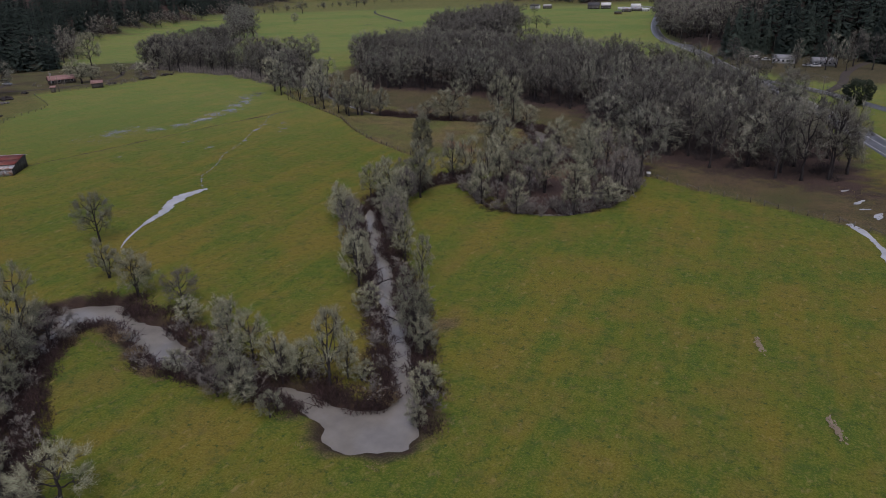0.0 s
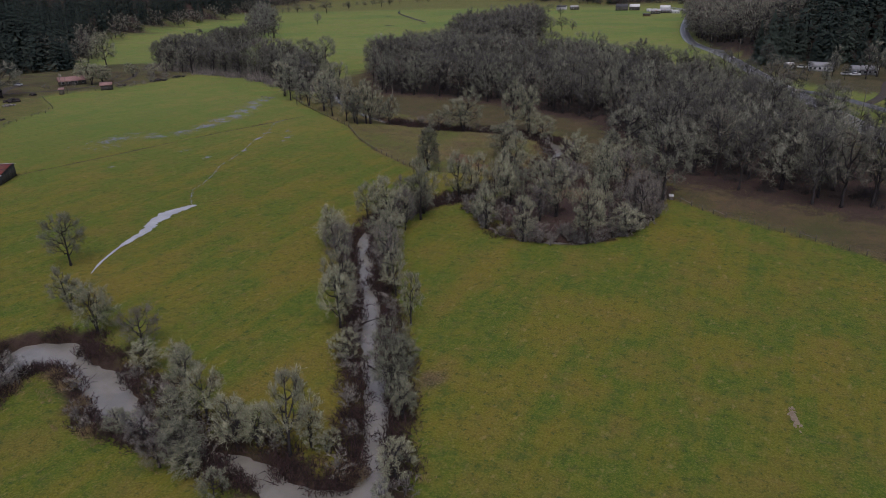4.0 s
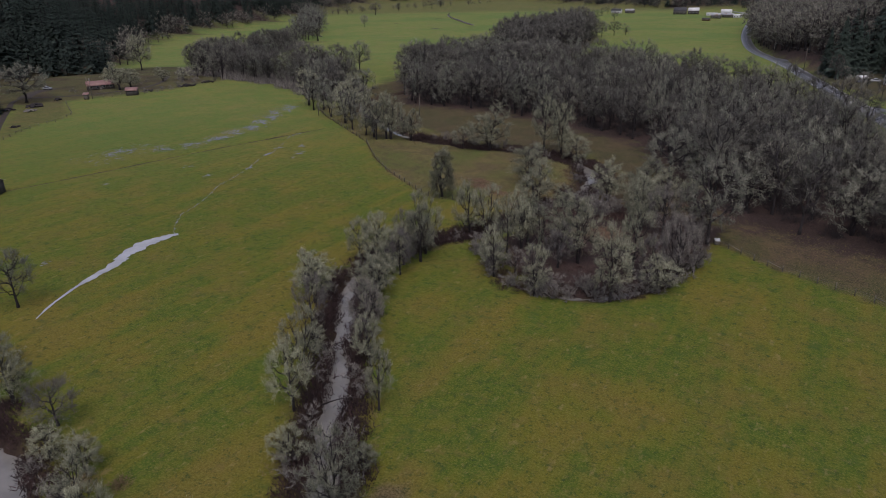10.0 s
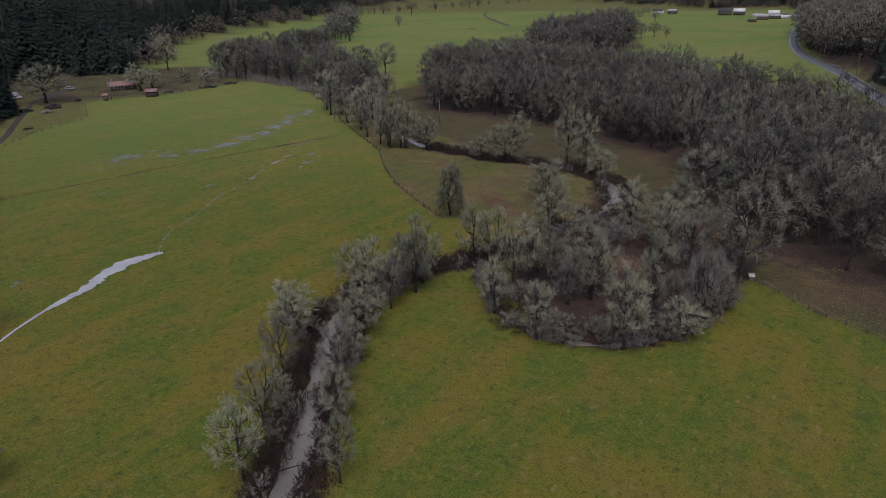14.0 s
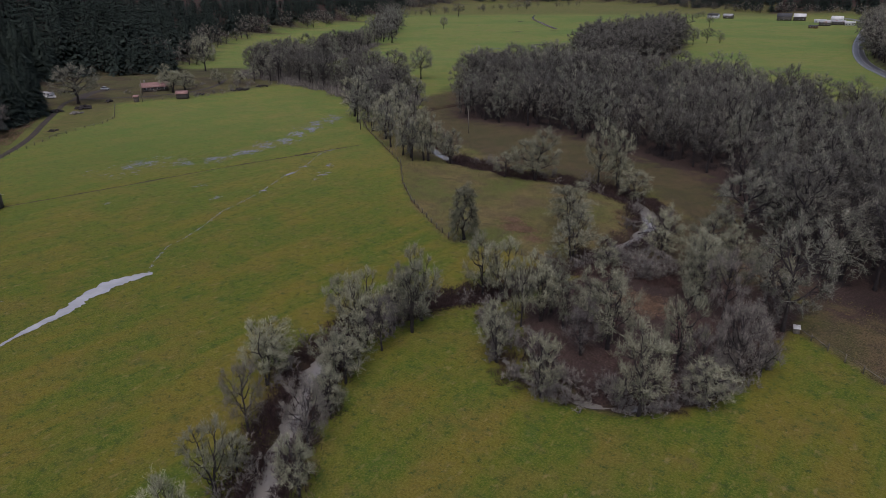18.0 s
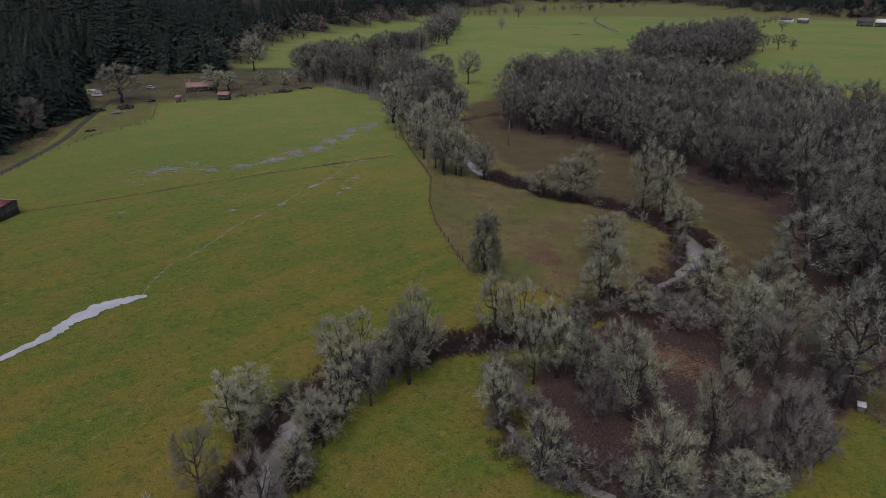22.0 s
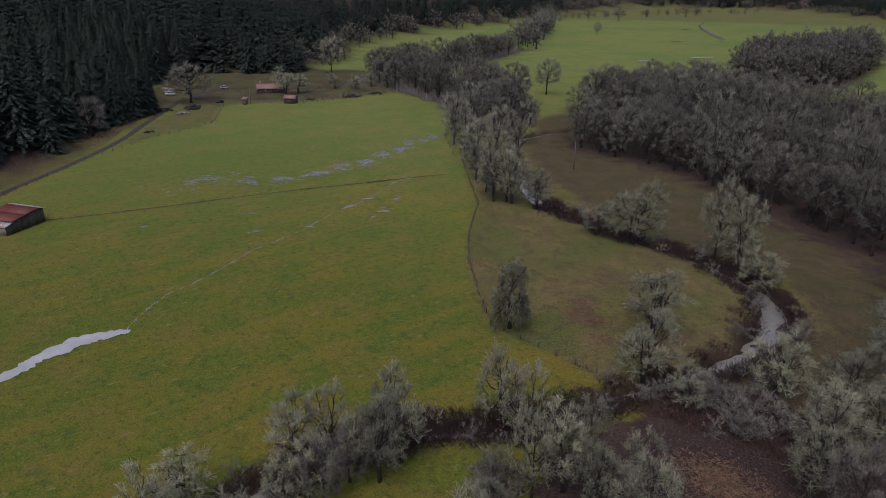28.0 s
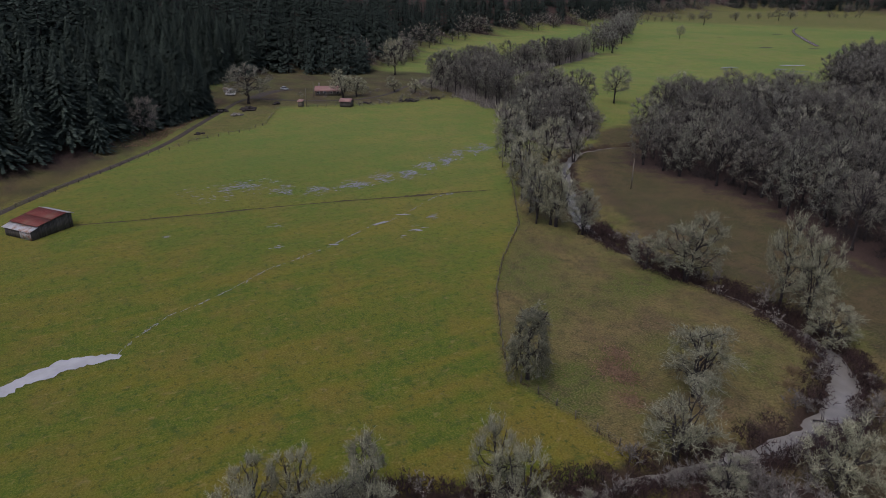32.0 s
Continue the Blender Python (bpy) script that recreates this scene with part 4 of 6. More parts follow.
# dark firs on the slopes: those by the track singly, the rest joined
slope_near, slope_far = [], []
for x, y in scatter([(-226, 40), (-244, 102), (-260, 126), (-303, 154), (-340, 170), (-398, 196), (-440, 235), (-490, 150), (-420, 50), (-330, 10)], 6.8, rng):
    slope_near.append((x, y))
slope_near.sort(key=lambda p: inside(VALLEY, np.array([p[0]]), np.array([p[1]]))[0], reverse=True)
for n, (x, y) in enumerate(slope_near[:255]):
    plant("fir_%d" % (n % 3), "fir_tree", x, y, rng.uniform(17, 30), group="firs on the slope")
for n, (x, y) in enumerate(scatter([(-440, 205), (-432, 226), (-426, 250), (-409, 268), (-400, 288), (-428, 302), (-470, 300), (-478, 220)], 8.5, rng)):
    slope_far.append((x, y, rng.uniform(18, 28)))
slope_far += [(x, y, rng.uniform(20, 32)) for x, y in slope_near[255:]]
simple_firs = [fir(95 + n, 18, 7, 1.9 + 0.2 * n, 4) for n in range(3)]
edge = [(-442, 236), (-432, 296), (-496, 360), (-590, 430), (-655, 520), (-705, 640), (-770, 850), (-890, 1050), (-1000, 1380)]
for a, b in zip(edge[:-1], edge[1:]):
    ln = math.dist(a, b)
    for _ in range(int(ln / 1.7)):
        u, off = rng.uniform(), rng.uniform(4, 130) * rng.uniform(0.3, 1)
        nx, ny = -(b[1] - a[1]) / ln, (b[0] - a[0]) / ln
        slope_far.append((a[0] + u * (b[0] - a[0]) + nx * off, a[1] + u * (b[1] - a[1]) + ny * off, rng.uniform(20, 32)))
for x, y in scatter([(-440, 236), (-500, 360), (-660, 300), (-620, 100), (-500, 40), (-440, 90), (-480, 160)], 12, rng):
    slope_far.append((x, y, rng.uniform(20, 32)))
roadside = [(-24 + 7 * k + rng.uniform(-2, 2), 441 + rng.uniform(-4, 8)) for k in range(20)] + [(-18, 428), (-12, 440), (52, 428), (60, 420), (70, 424)]
for n, (x, y) in enumerate(roadside):
    plant("fir_%d" % (n % 3), "fir_tree", x, y, rng.uniform(18, 31), group="firs behind the road")
for x, y in scatter([(-118, 1150), (-112, 820), (-70, 630), (-38, 496), (-14, 456), (70, 440), (200, 400), (240, 560), (110, 640), (60, 800), (20, 1150)], 11.5, rng):
    slope_far.append((x, y, rng.uniform(22, 34)))
GROVE_EDGE = [(-120, 830), (-104, 740), (-88, 665), (-66, 585), (-38, 494), (-22, 468), (-4, 492), (-14, 560), (-35, 680), (-62, 860)]
GROVE = scatter(GROVE_EDGE, 7.5, rng)
slope_far = [p for p in slope_far if inside(GROVE_EDGE, np.array([p[0]]), np.array([p[1]]))[0] < 3]
slope_far = [p for p in slope_far if height_at(p[0], p[1]) < 62 - 0.045 * math.hypot(p[0] + 15, p[1] - 70) or rng.random() < 0.2]
FAR_EDGE = [(-985, 1350), (-700, 1500), (-400, 1250), (-150, 1180), (10, 1190)]
for a, b in zip(FAR_EDGE[:-1], FAR_EDGE[1:]):
    ln = math.dist(a, b)
    for _ in range(int(ln * 0.7)):
        u, off = rng.uniform(), 2 + 75 * rng.uniform() ** 1.4
        slope_far.append((a[0] + u * (b[0] - a[0]) - (b[1] - a[1]) / ln * off, a[1] + u * (b[1] - a[1]) + (b[0] - a[0]) / ln * off, rng.uniform(18, 30)))
joined_wood("fir_slopes", simple_firs, slope_far, NEEDLE, "dark fir forest covering the valley sides")
fringe = []
for a, b in zip(edge[1:-1], edge[2:]):
    ln = math.dist(a, b)
    for _ in range(int(ln / 9)):
        u, off = rng.uniform() ** 2, rng.uniform(-12, 10)
        nx, ny = -(b[1] - a[1]) / ln, (b[0] - a[0]) / ln
        fringe.append((a[0] + u * (b[0] - a[0]) + nx * off, a[1] + u * (b[1] - a[1]) + ny * off, rng.uniform(11, 19)))
for a, b in zip(FAR_EDGE[:-1], FAR_EDGE[1:]):
    for _ in range(int(math.dist(a, b) / 8)):
        u = rng.uniform()
        fringe.append((a[0] + u * (b[0] - a[0]), a[1] + u * (b[1] - a[1]) - rng.uniform(2, 14), rng.uniform(9, 17)))
for a, b in [((-755, 900), (-762, 1084)), ((-762, 1084), (-728, 1187)), ((-728, 1187), (-690, 1330)), ((-352, 968), (-350, 1085))]:
    for _ in range(int(math.dist(a, b) / 13)):
        u = rng.uniform()
        fringe.append((a[0] + u * (b[0] - a[0]) + rng.normal(0, 3), a[1] + u * (b[1] - a[1]) + rng.normal(0, 3), rng.uniform(5, 12)))
for n, (x, y, h) in enumerate([(-14, 400, 9), (-4, 396, 8), (13, 392, 8), (27, 388, 15), (32, 398, 17), (40, 405, 18), (-18, 418, 12), (44, 425, 16), (18, 384, 7), (48, 395, 17), (14, 408, 13), (36, 386, 12), (2, 372, 9), (10, 362, 10), (-6, 380, 9)]):
    plant("wood_%d" % (n % 6), "bare_tree", x, y, h, 0.32 * h, group="trees by the road houses")
fringe += [(x, y, rng.uniform(17, 26)) for x, y in GROVE]
joined_wood("bare_fringe", faint, fringe, TWIG_WOOD, "grey bare trees fringing the fir forest")

# firs standing forward beside the farm track
for n, (x, y) in enumerate([(-300, 156), (-306, 161), (-311, 166), (-315, 171), (-319, 175), (-312, 158), (-320, 164), (-326, 170), (-331, 175), (-308, 152), (-318, 155), (-328, 160), (-296, 149), (-338, 168)]):
    plant("fir_%d" % (n % 3), "fir_tree", x, y, rng.uniform(15, 23), group="firs on the slope")

# ---- brush along the banks ----
def shrub_mesh():
    """A many-stemmed leafless shrub, about 3 m high."""
    wood, crown = bare_tree(33, 5.0, stems=3, limbs=3, clumps=15, arms=4, twigs=5, tips=0, thin=0.07, base=0.05, fork=0.05, size=2.2, up=0.5, sides=4)
    wood.add(np.concatenate(crown.v), np.concatenate(crown.f))
    wood.v = [v * 0.28 for v in wood.v]
    return wood.mesh("grey_shrub", TWIG_BARE)


BRUSH = [bramble(1, 210, 1.5, 1.9, 0.028, 0.5), bramble(2, 230, 1.2, 2.3, 0.028, 0.35), bramble(3, 180, 1.9, 1.6, 0.027, 0.55)]
BRUSH_MESH = [g.mesh("bramble_bush", BRAMBLE) for g in BRUSH] + [shrub_mesh()]
REED_MESH = bramble(5, 120, 0.9, 0.9, 0.03, 0.7).mesh("reed_tuft", REED)
rng = np.random.default_rng(11)
river_pts = np.array(RIVER)
bank = []
for n in range(len(RIVER) - 10):
    a, b = river_pts[n], river_pts[n + 1]
    ln = math.dist(a[:2], b[:2])
    for side in (-1, 1):
        for k in range(max(1, int(ln * 1.6))):
            u = (k + rng.uniform(0, 1)) / max(1, int(ln * 1.6))
            half = a[2] + u * (b[2] - a[2])
            off = half + rng.uniform(0.6, 4.4 if side == 1 and 10 <= n <= 17 else 3.1)
            wayx, wayy = (b[0] - a[0]) / ln, (b[1] - a[1]) / ln
            x, y = a[0] + u * (b[0] - a[0]) - side * wayy * off, a[1] + u * (b[1] - a[1]) + side * wayx * off
            if (n in (18, 19) and side == -1) or (n in (17, 20) and side == -1 and rng.random() < 0.5):
                continue
            if 7 <= n <= 11 and side == -1 and rng.random() < 0.55:
                continue
            if n >= 38 and side == 1 and rng.random() < 0.7:
                continue
            if along(RIVER, np.array([x]), np.array([y]))[0] > 0.75:
                bank.append((x, y, int(rng.choice([0, 1, 2, 3], p=[0.36, 0.30, 0.20, 0.14])), rng.uniform(0.65, 1.2)))
single, joined = {0: 0, 3: 0}, Geo()
small = [bramble(6 + n, 60, 1.7, 2.0, 0.055, 0.5) for n in range(3)]
for x, y, pick, s in bank:
    kind = 3 if pick == 3 else 0
    turn = rng.uniform(0, 6.28)
    if single[kind] >= 270:
        src, c, sn = small[pick % 3], math.cos(turn), math.sin(turn)
        joined.add((np.concatenate(src.v) * s) @ np.array([[c, sn, 0], [-sn, c, 0], [0, 0, 1]]) + [x, y, height_at(x, y)], np.concatenate(src.f))
        continue
    single[kind] += 1
    ob = new("grey_shrub" if pick == 3 else "bramble_bush", BRUSH_MESH[pick])
    ob.matrix_basis = Matrix.Translation((x, y, height_at(x, y))) @ Matrix.Rotation(turn, 4, "Z") @ Matrix.Diagonal((s * 1.1, s * 1.1, s, 1))
    if pick == 3:
        tagged(ob, "leafless grey shrub on the stream bank", "shrub", "bank shrubs")
    else:
        tagged(ob, "dark reddish-brown bramble thicket on the stream bank", "shrub", "bank brambles")
fringe_grass, tuft = Geo(), bramble(9, 14, 0.55, 0.75, 0.035, 0.75)
for n in range(6, 44):
    a, b = river_pts[n], river_pts[n + 1]
    ln = math.dist(a[:2], b[:2])
    for side in (-1, 1):
        for k in range(int(ln * 1.1)):
            u = rng.uniform()
            off = a[2] + u * (b[2] - a[2]) + rng.uniform(3.2, 5.2)
            x, y = a[0] + u * (b[0] - a[0]) - side * (b[1] - a[1]) / ln * off, a[1] + u * (b[1] - a[1]) + side * (b[0] - a[0]) / ln * off
            if along(RIVER, np.array([x]), np.array([y]))[0] > 2.9 and ripple(np.array([x]), np.array([y]), 14.0)[0] > -0.25:
                fringe_grass.add(np.concatenate(tuft.v) * [1.1, 1.1, rng.uniform(0.5, 1.2)] + [x, y, height_at(x, y)], np.concatenate(tuft.f))
stuff("bank_grass", fringe_grass, REED, "tan dead grass fringing the stream banks", "grass")
for k in range(90):
    n = rng.integers(0, len(OXBOW) - 1)
    u, off, a, b = rng.uniform(), rng.normal(0, 1.9), OXBOW[n], OXBOW[n + 1]
    ln = math.dist(a[:2], b[:2])
    x, y = a[0] + u * (b[0] - a[0]) - (b[1] - a[1]) / ln * off, a[1] + u * (b[1] - a[1]) + (b[0] - a[0]) / ln * off
    src, s = small[k % 3], rng.uniform(0.35, 0.75)
    joined.add(np.concatenate(src.v) * s + [x, y, height_at(x, y)], np.concatenate(src.f))
if joined.n:
    stuff("bramble_thicket", joined, BRAMBLE, "dark reddish-brown bramble thicket along the upper stream", "shrubs")
for k in range(95):
    n = rng.integers(0, len(OXBOW) - 1)
    u, off, a, b = rng.uniform(), rng.uniform(-3.2, 3.2), OXBOW[n], OXBOW[n + 1]
    ln = math.dist(a[:2], b[:2])
    x, y = a[0] + u * (b[0] - a[0]) - (b[1] - a[1]) / ln * off, a[1] + u * (b[1] - a[1]) + (b[0] - a[0]) / ln * off
    s = rng.uniform(0.7, 1.25)
    ob = new("grey_shrub", BRUSH_MESH[3])
    ob.matrix_basis = Matrix.Translation((x, y, height_at(x, y))) @ Matrix.Rotation(rng.uniform(0, 6.28), 4, "Z") @ Matrix.Diagonal((s, s, s, 1))
    tagged(ob, "leafless grey shrub standing in shallow floodwater", "shrub", "flooded shrubs")
thicket = Geo()
for k in range(120):
    x, y = [(rng.normal(-58, 2.4), rng.normal(170, 3.5)), (rng.normal(-51, 4), rng.normal(174, 3)), (rng.uniform(-60, -28), rng.uniform(134, 176))][k % 3]
    if inside(PENINSULA, np.array([x]), np.array([y]))[0] < 0.5:
        continue
    src, s = small[k % 3], rng.uniform(0.5, 1.15) if k % 3 < 2 else rng.uniform(0.25, 0.6)
    thicket.add(np.concatenate(src.v) * s + [x, y, height_at(x, y)], np.concatenate(src.f))
for k in range(26):
    x, y, s = rng.normal(-52, 4.5), rng.normal(173.5, 2.8), rng.uniform(1.0, 1.8)
    if along(RIVER, np.array([x]), np.array([y]))[0] > 0.8:
        ob = new("grey_shrub", BRUSH_MESH[3])
        ob.matrix_basis = Matrix.Translation((x, y, height_at(x, y))) @ Matrix.Rotation(rng.uniform(0, 6.28), 4, "Z") @ Matrix.Diagonal((s, s, s, 1))
        tagged(ob, "leafless grey shrub arching beside the stream bend", "shrub", "bank shrubs")
stuff("undergrowth", thicket, BRAMBLE, "dark undergrowth among the trees of the peninsula", "shrubs")
scrub = Geo()
for n, (x, y) in enumerate(scatter(FOREST, 5.5, rng, lambda x, y: 5 < inside(FOREST, np.array([x]), np.array([y]))[0] < 34)):
    src, s = small[n % 3], rng.uniform(0.7, 1.7)
    scrub.add(np.concatenate(src.v) * [s, s, s * 1.3] + [x, y, height_at(x, y)], np.concatenate(src.f))
hedge = Geo()
for n, (x, y) in enumerate(scatter(STRIP, 5.5, rng)):
    src, s = small[n % 3], rng.uniform(1.0, 2.2)
    hedge.add(np.concatenate(src.v) * [s, s, s * 1.3] + [x, y, height_at(x, y)], np.concatenate(src.f))
stuff("hedge_scrub", hedge, TWIG_BARE, "grey leafless scrub filling the hedgerow between fields", "shrubs")
stuff("wood_scrub", scrub, BARK, "dark leafless scrub under the bare wood", "shrubs")
for k in range(34):
    x, y = [(rng.uniform(-350, -326), rng.uniform(222, 262)), (rng.uniform(-306, -300), rng.uniform(236, 292)), (rng.uniform(-330, -312), rng.uniform(262, 300))][k % 3]
    if math.hypot(x + 338, y - 236) < 8 or math.hypot(x + 305, y - 231) < 5:
        continue
    s = rng.uniform(0.5, 1.1)
    ob = new("grey_shrub", BRUSH_MESH[3])
    ob.matrix_basis = Matrix.Translation((x, y, height_at(x, y))) @ Matrix.Rotation(rng.uniform(0, 6.28), 4, "Z") @ Matrix.Diagonal((s * 1.2, s * 1.2, s, 1))
    tagged(ob, "leafless grey shrub in the farm garden", "shrub", "garden shrubs")
for x, y, s in [(-78.0, 47.6, 1.3), (-84, 50.6, 1.2), (-80, 49.5, 1.0), (-38.6, 53.5, 1.3), (-40, 53, 1.1), (-37.8, 55, 1.0), (-88, 51.5, 1.2), (-90, 47, 1.0), (-70, 58, 1.3), (-66, 60, 1.0),
                (-72, 44.8, 1.0), (-58, 204, 1.3), (-60, 208, 1.2), (-71, 203, 1.2), (-69, 199, 1.1), (-67, 196, 1.1)]:
    ob = new("reed_tuft", REED_MESH)
    ob.matrix_basis = Matrix.Translation((x, y, height_at(x, y))) @ Matrix.Diagonal((s * 1.3, s * 1.3, s, 1))
    tagged(ob, "tan tuft of dead reeds at the water's edge", "reeds", "reed tufts")


# ---- puddles and wet ground ----
def blob(rng, x, y, a, b, turn, n=18, z=None, lift=0.0):
    t = np.arange(n) * 2 * math.pi / n
    k = 1 + 0.22 * np.sin(2 * t + rng.uniform(0, 6)) + 0.16 * np.sin(3 * t + rng.uniform(0, 6)) + 0.1 * np.sin(5 * t + rng.uniform(0, 6)) + rng.normal(0, 0.04, n)
    px, py = a * k * np.cos(t), b * k * np.sin(t)
    xs, ys = x + px * math.cos(turn) - py * math.sin(turn), y + px * math.sin(turn) + py * math.cos(turn)
    zs = height(np.r_[x, xs], np.r_[y, ys]) if z is None else np.full(n + 1, z)
    v = np.c_[np.r_[x, xs], np.r_[y, ys], zs.mean() + 0.085 + lift + 0 * zs]
    i = np.arange(n)
    return v, np.stack([0 * i, 1 + i, 1 + (i + 1) % n], 1)


def puddle(name, blobs, label, material=PUDDLE_WATER, kind="", seed=3, raised=0.0):
    rng, g = np.random.default_rng(seed), Geo()
    for n, (x, y, a, b, turn) in enumerate(blobs):
        g.add(*blob(rng, x, y, a, b, turn, lift=raised + 0.003 * (n % 30)))
    return tagged(new(name, g.mesh(name, material)), label, "puddle" if material in (PUDDLE_WATER, FLOOD_WATER) else "mud", kind=kind)


def stripe(name, line, widths, label, material=PUDDLE_WATER, lift=0.085, step=0.6, jag=0.35):
    pts = [(x, y, w) for (x, y), w in zip(line, widths)]
    left = lambda p: p[:, 2] * (1 + jag * (0.5 * ripple(p[:, 0], p[:, 1], 1.7) + 0.8 * ripple(p[:, 0], p[:, 1], 8.3))) + 0.02
    right = lambda p: -p[:, 2] * (1 + jag * (0.5 * ripple(p[:, 1], p[:, 0], 1.3) + 0.8 * ripple(p[:, 1], p[:, 0], 6.1))) - 0.02
    v, f = ribbon(pts, [right, left], lambda x, y: height(x, y) + lift, step)
    return tagged(new(name, mesh_of(name, v, f, material)), label, "puddle" if material in (PUDDLE_WATER, FLOOD_WATER) else "ditch")


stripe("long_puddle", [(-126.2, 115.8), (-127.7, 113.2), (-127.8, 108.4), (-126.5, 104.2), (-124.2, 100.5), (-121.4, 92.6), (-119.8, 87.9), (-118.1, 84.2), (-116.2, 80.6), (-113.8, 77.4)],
       [0.5, 1.3, 1.5, 1.7, 1.4, 0.7, 0.36, 0.24, 0.2, 0.1], "long narrow puddle in the meadow grass, sky gleam in its pale colour", jag=0.6)
def shard_line(line, gap, off, long, wide, rng):
    """Broken slivers of water strung along a line."""
    out = []
    for a, b in zip(line[:-1], line[1:]):
        ln, turn = math.dist(a, b), math.atan2(b[1] - a[1], b[0] - a[0])
        for _ in range(max(1, int(ln / gap))):
            u, o = rng.uniform(), rng.normal(0, off)
            out.append((a[0] + u * (b[0] - a[0]) - math.sin(turn) * o, a[1] + u * (b[1] - a[1]) + math.cos(turn) * o, rng.uniform(0.3, 1) * long, rng.uniform(0.4, 1) * wide, turn + rng.normal(0, 0.25)))
    return out


rng = np.random.default_rng(20)
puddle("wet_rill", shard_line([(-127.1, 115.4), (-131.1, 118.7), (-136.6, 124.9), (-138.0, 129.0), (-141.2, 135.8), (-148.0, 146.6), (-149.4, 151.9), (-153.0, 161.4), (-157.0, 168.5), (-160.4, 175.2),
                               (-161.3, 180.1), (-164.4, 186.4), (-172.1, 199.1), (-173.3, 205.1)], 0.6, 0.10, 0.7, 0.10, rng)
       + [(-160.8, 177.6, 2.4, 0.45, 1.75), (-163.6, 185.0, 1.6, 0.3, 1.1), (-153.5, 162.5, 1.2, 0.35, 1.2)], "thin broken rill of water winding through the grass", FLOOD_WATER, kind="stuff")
for x, y, a, b, turn in [(-158.2, 151.5, 1.2, 0.6, 1.2), (-136, 92, 1.0, 0.5, 0.9), (-153.5, 183.6, 2.0, 0.8, 1.2), (-158.4, 191.1, 1.6, 0.6, 1.2), (-172.5, 204.5, 1.4, 0.4, 1.2), (-176.5, 132, 1.2, 0.4, 1.4),
                         (-171, 156, 1.4, 0.4, 1.3), (-150.9, 178.0, 0.9, 0.4, 0.9)]:
    bits = [(x + rng.normal(0, a * 0.5), y + rng.normal(0, a * 0.6), rng.uniform(0.25, 0.7) * a, rng.uniform(0.12, 0.4) * b, turn + rng.normal(0, 0.15)) for _ in range(5)]
    puddle("puddle", bits, "small broken puddle in the meadow grass", FLOOD_WATER, seed=int(abs(x)), kind="stuff")
rng = np.random.default_rng(21)
WET = [(-207.3, 151.4), (-206.2, 158.9), (-198.6, 165.4), (-192.7, 172.4), (-192.5, 183.1), (-195.5, 199.3), (-200.0, 213.4), (-209.4, 232.8), (-213.9, 245.3)]
shards = []
for a, b in zip(WET[:-1], WET[1:]):
    ln = math.dist(a, b)
    turn = math.atan2(b[1] - a[1], b[0] - a[0])
    for _ in range(int(ln * (9 + 11 * (b[1] > 190)))):
        u, o = rng.uniform(), rng.normal(0, 2.2)
        if ripple(np.array([a[0] + u * (b[0] - a[0]) + o]), np.array([a[1] + u * (b[1] - a[1])]), 11.0)[0] < rng.normal(0.05, 0.25):
            continue
        shards.append((a[0] + u * (b[0] - a[0]) - math.sin(turn) * o, a[1] + u * (b[1] - a[1]) + math.cos(turn) * o, rng.uniform(0.25, 1.1) * (1.8 if rng.random() < 0.15 else 1), rng.uniform(0.04, 0.17), turn + rng.normal(0, 0.32)))
for _ in range(90):
    shards.append((rng.uniform(-212, -196), rng.uniform(140, 168), rng.uniform(0.15, 0.7), rng.uniform(0.05, 0.2), rng.uniform(1.1, 1.9)))
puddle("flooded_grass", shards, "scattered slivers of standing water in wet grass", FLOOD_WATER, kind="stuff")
stripe("drain_ditch", DITCH, [0.24, 0.2, 0.26, 0.3, 0.2, 0.3, 0.55, 0.4, 0.1], "shallow dark drain across the meadow", DITCH_SOIL, 0.09, 0.5, 0.9)
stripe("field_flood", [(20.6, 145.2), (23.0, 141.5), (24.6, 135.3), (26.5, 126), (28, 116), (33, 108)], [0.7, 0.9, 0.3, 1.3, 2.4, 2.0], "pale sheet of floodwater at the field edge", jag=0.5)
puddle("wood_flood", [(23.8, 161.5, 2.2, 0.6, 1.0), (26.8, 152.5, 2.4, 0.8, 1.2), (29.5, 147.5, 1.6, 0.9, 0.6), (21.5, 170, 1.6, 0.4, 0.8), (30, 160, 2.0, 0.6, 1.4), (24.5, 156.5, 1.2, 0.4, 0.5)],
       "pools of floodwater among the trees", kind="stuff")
puddle("far_puddles", [(-355.8, 558.7, 6, 1.6, 1.1), (-533.8, 774.9, 5, 1.6, 1.2), (-439.9, 721.1, 8, 2.2, 1.0), (-530.9, 870.8, 7, 2.2, 1.0), (-412.7, 754.7, 5, 2, 1.0), (-342.8, 614.4, 9, 2.4, 1.1),
                       (-332.2, 585.0, 5, 1.5, 1.0), (-306.3, 553.3, 4, 1.3, 1.0), (-318, 590, 4, 1.0, 1.0), (-352, 548, 3, 1.2, 1.0)], "scattered puddles in the far green field", FLOOD_WATER, kind="stuff", raised=0.35)
stripe("far_creek", [(-424, 779), (-470, 832), (-550.1, 926.7), (-590, 1000)], [2.2, 2.4, 1.6, 0.8], "narrow creek in the far field", FLOOD_WATER, step=6, lift=0.5)
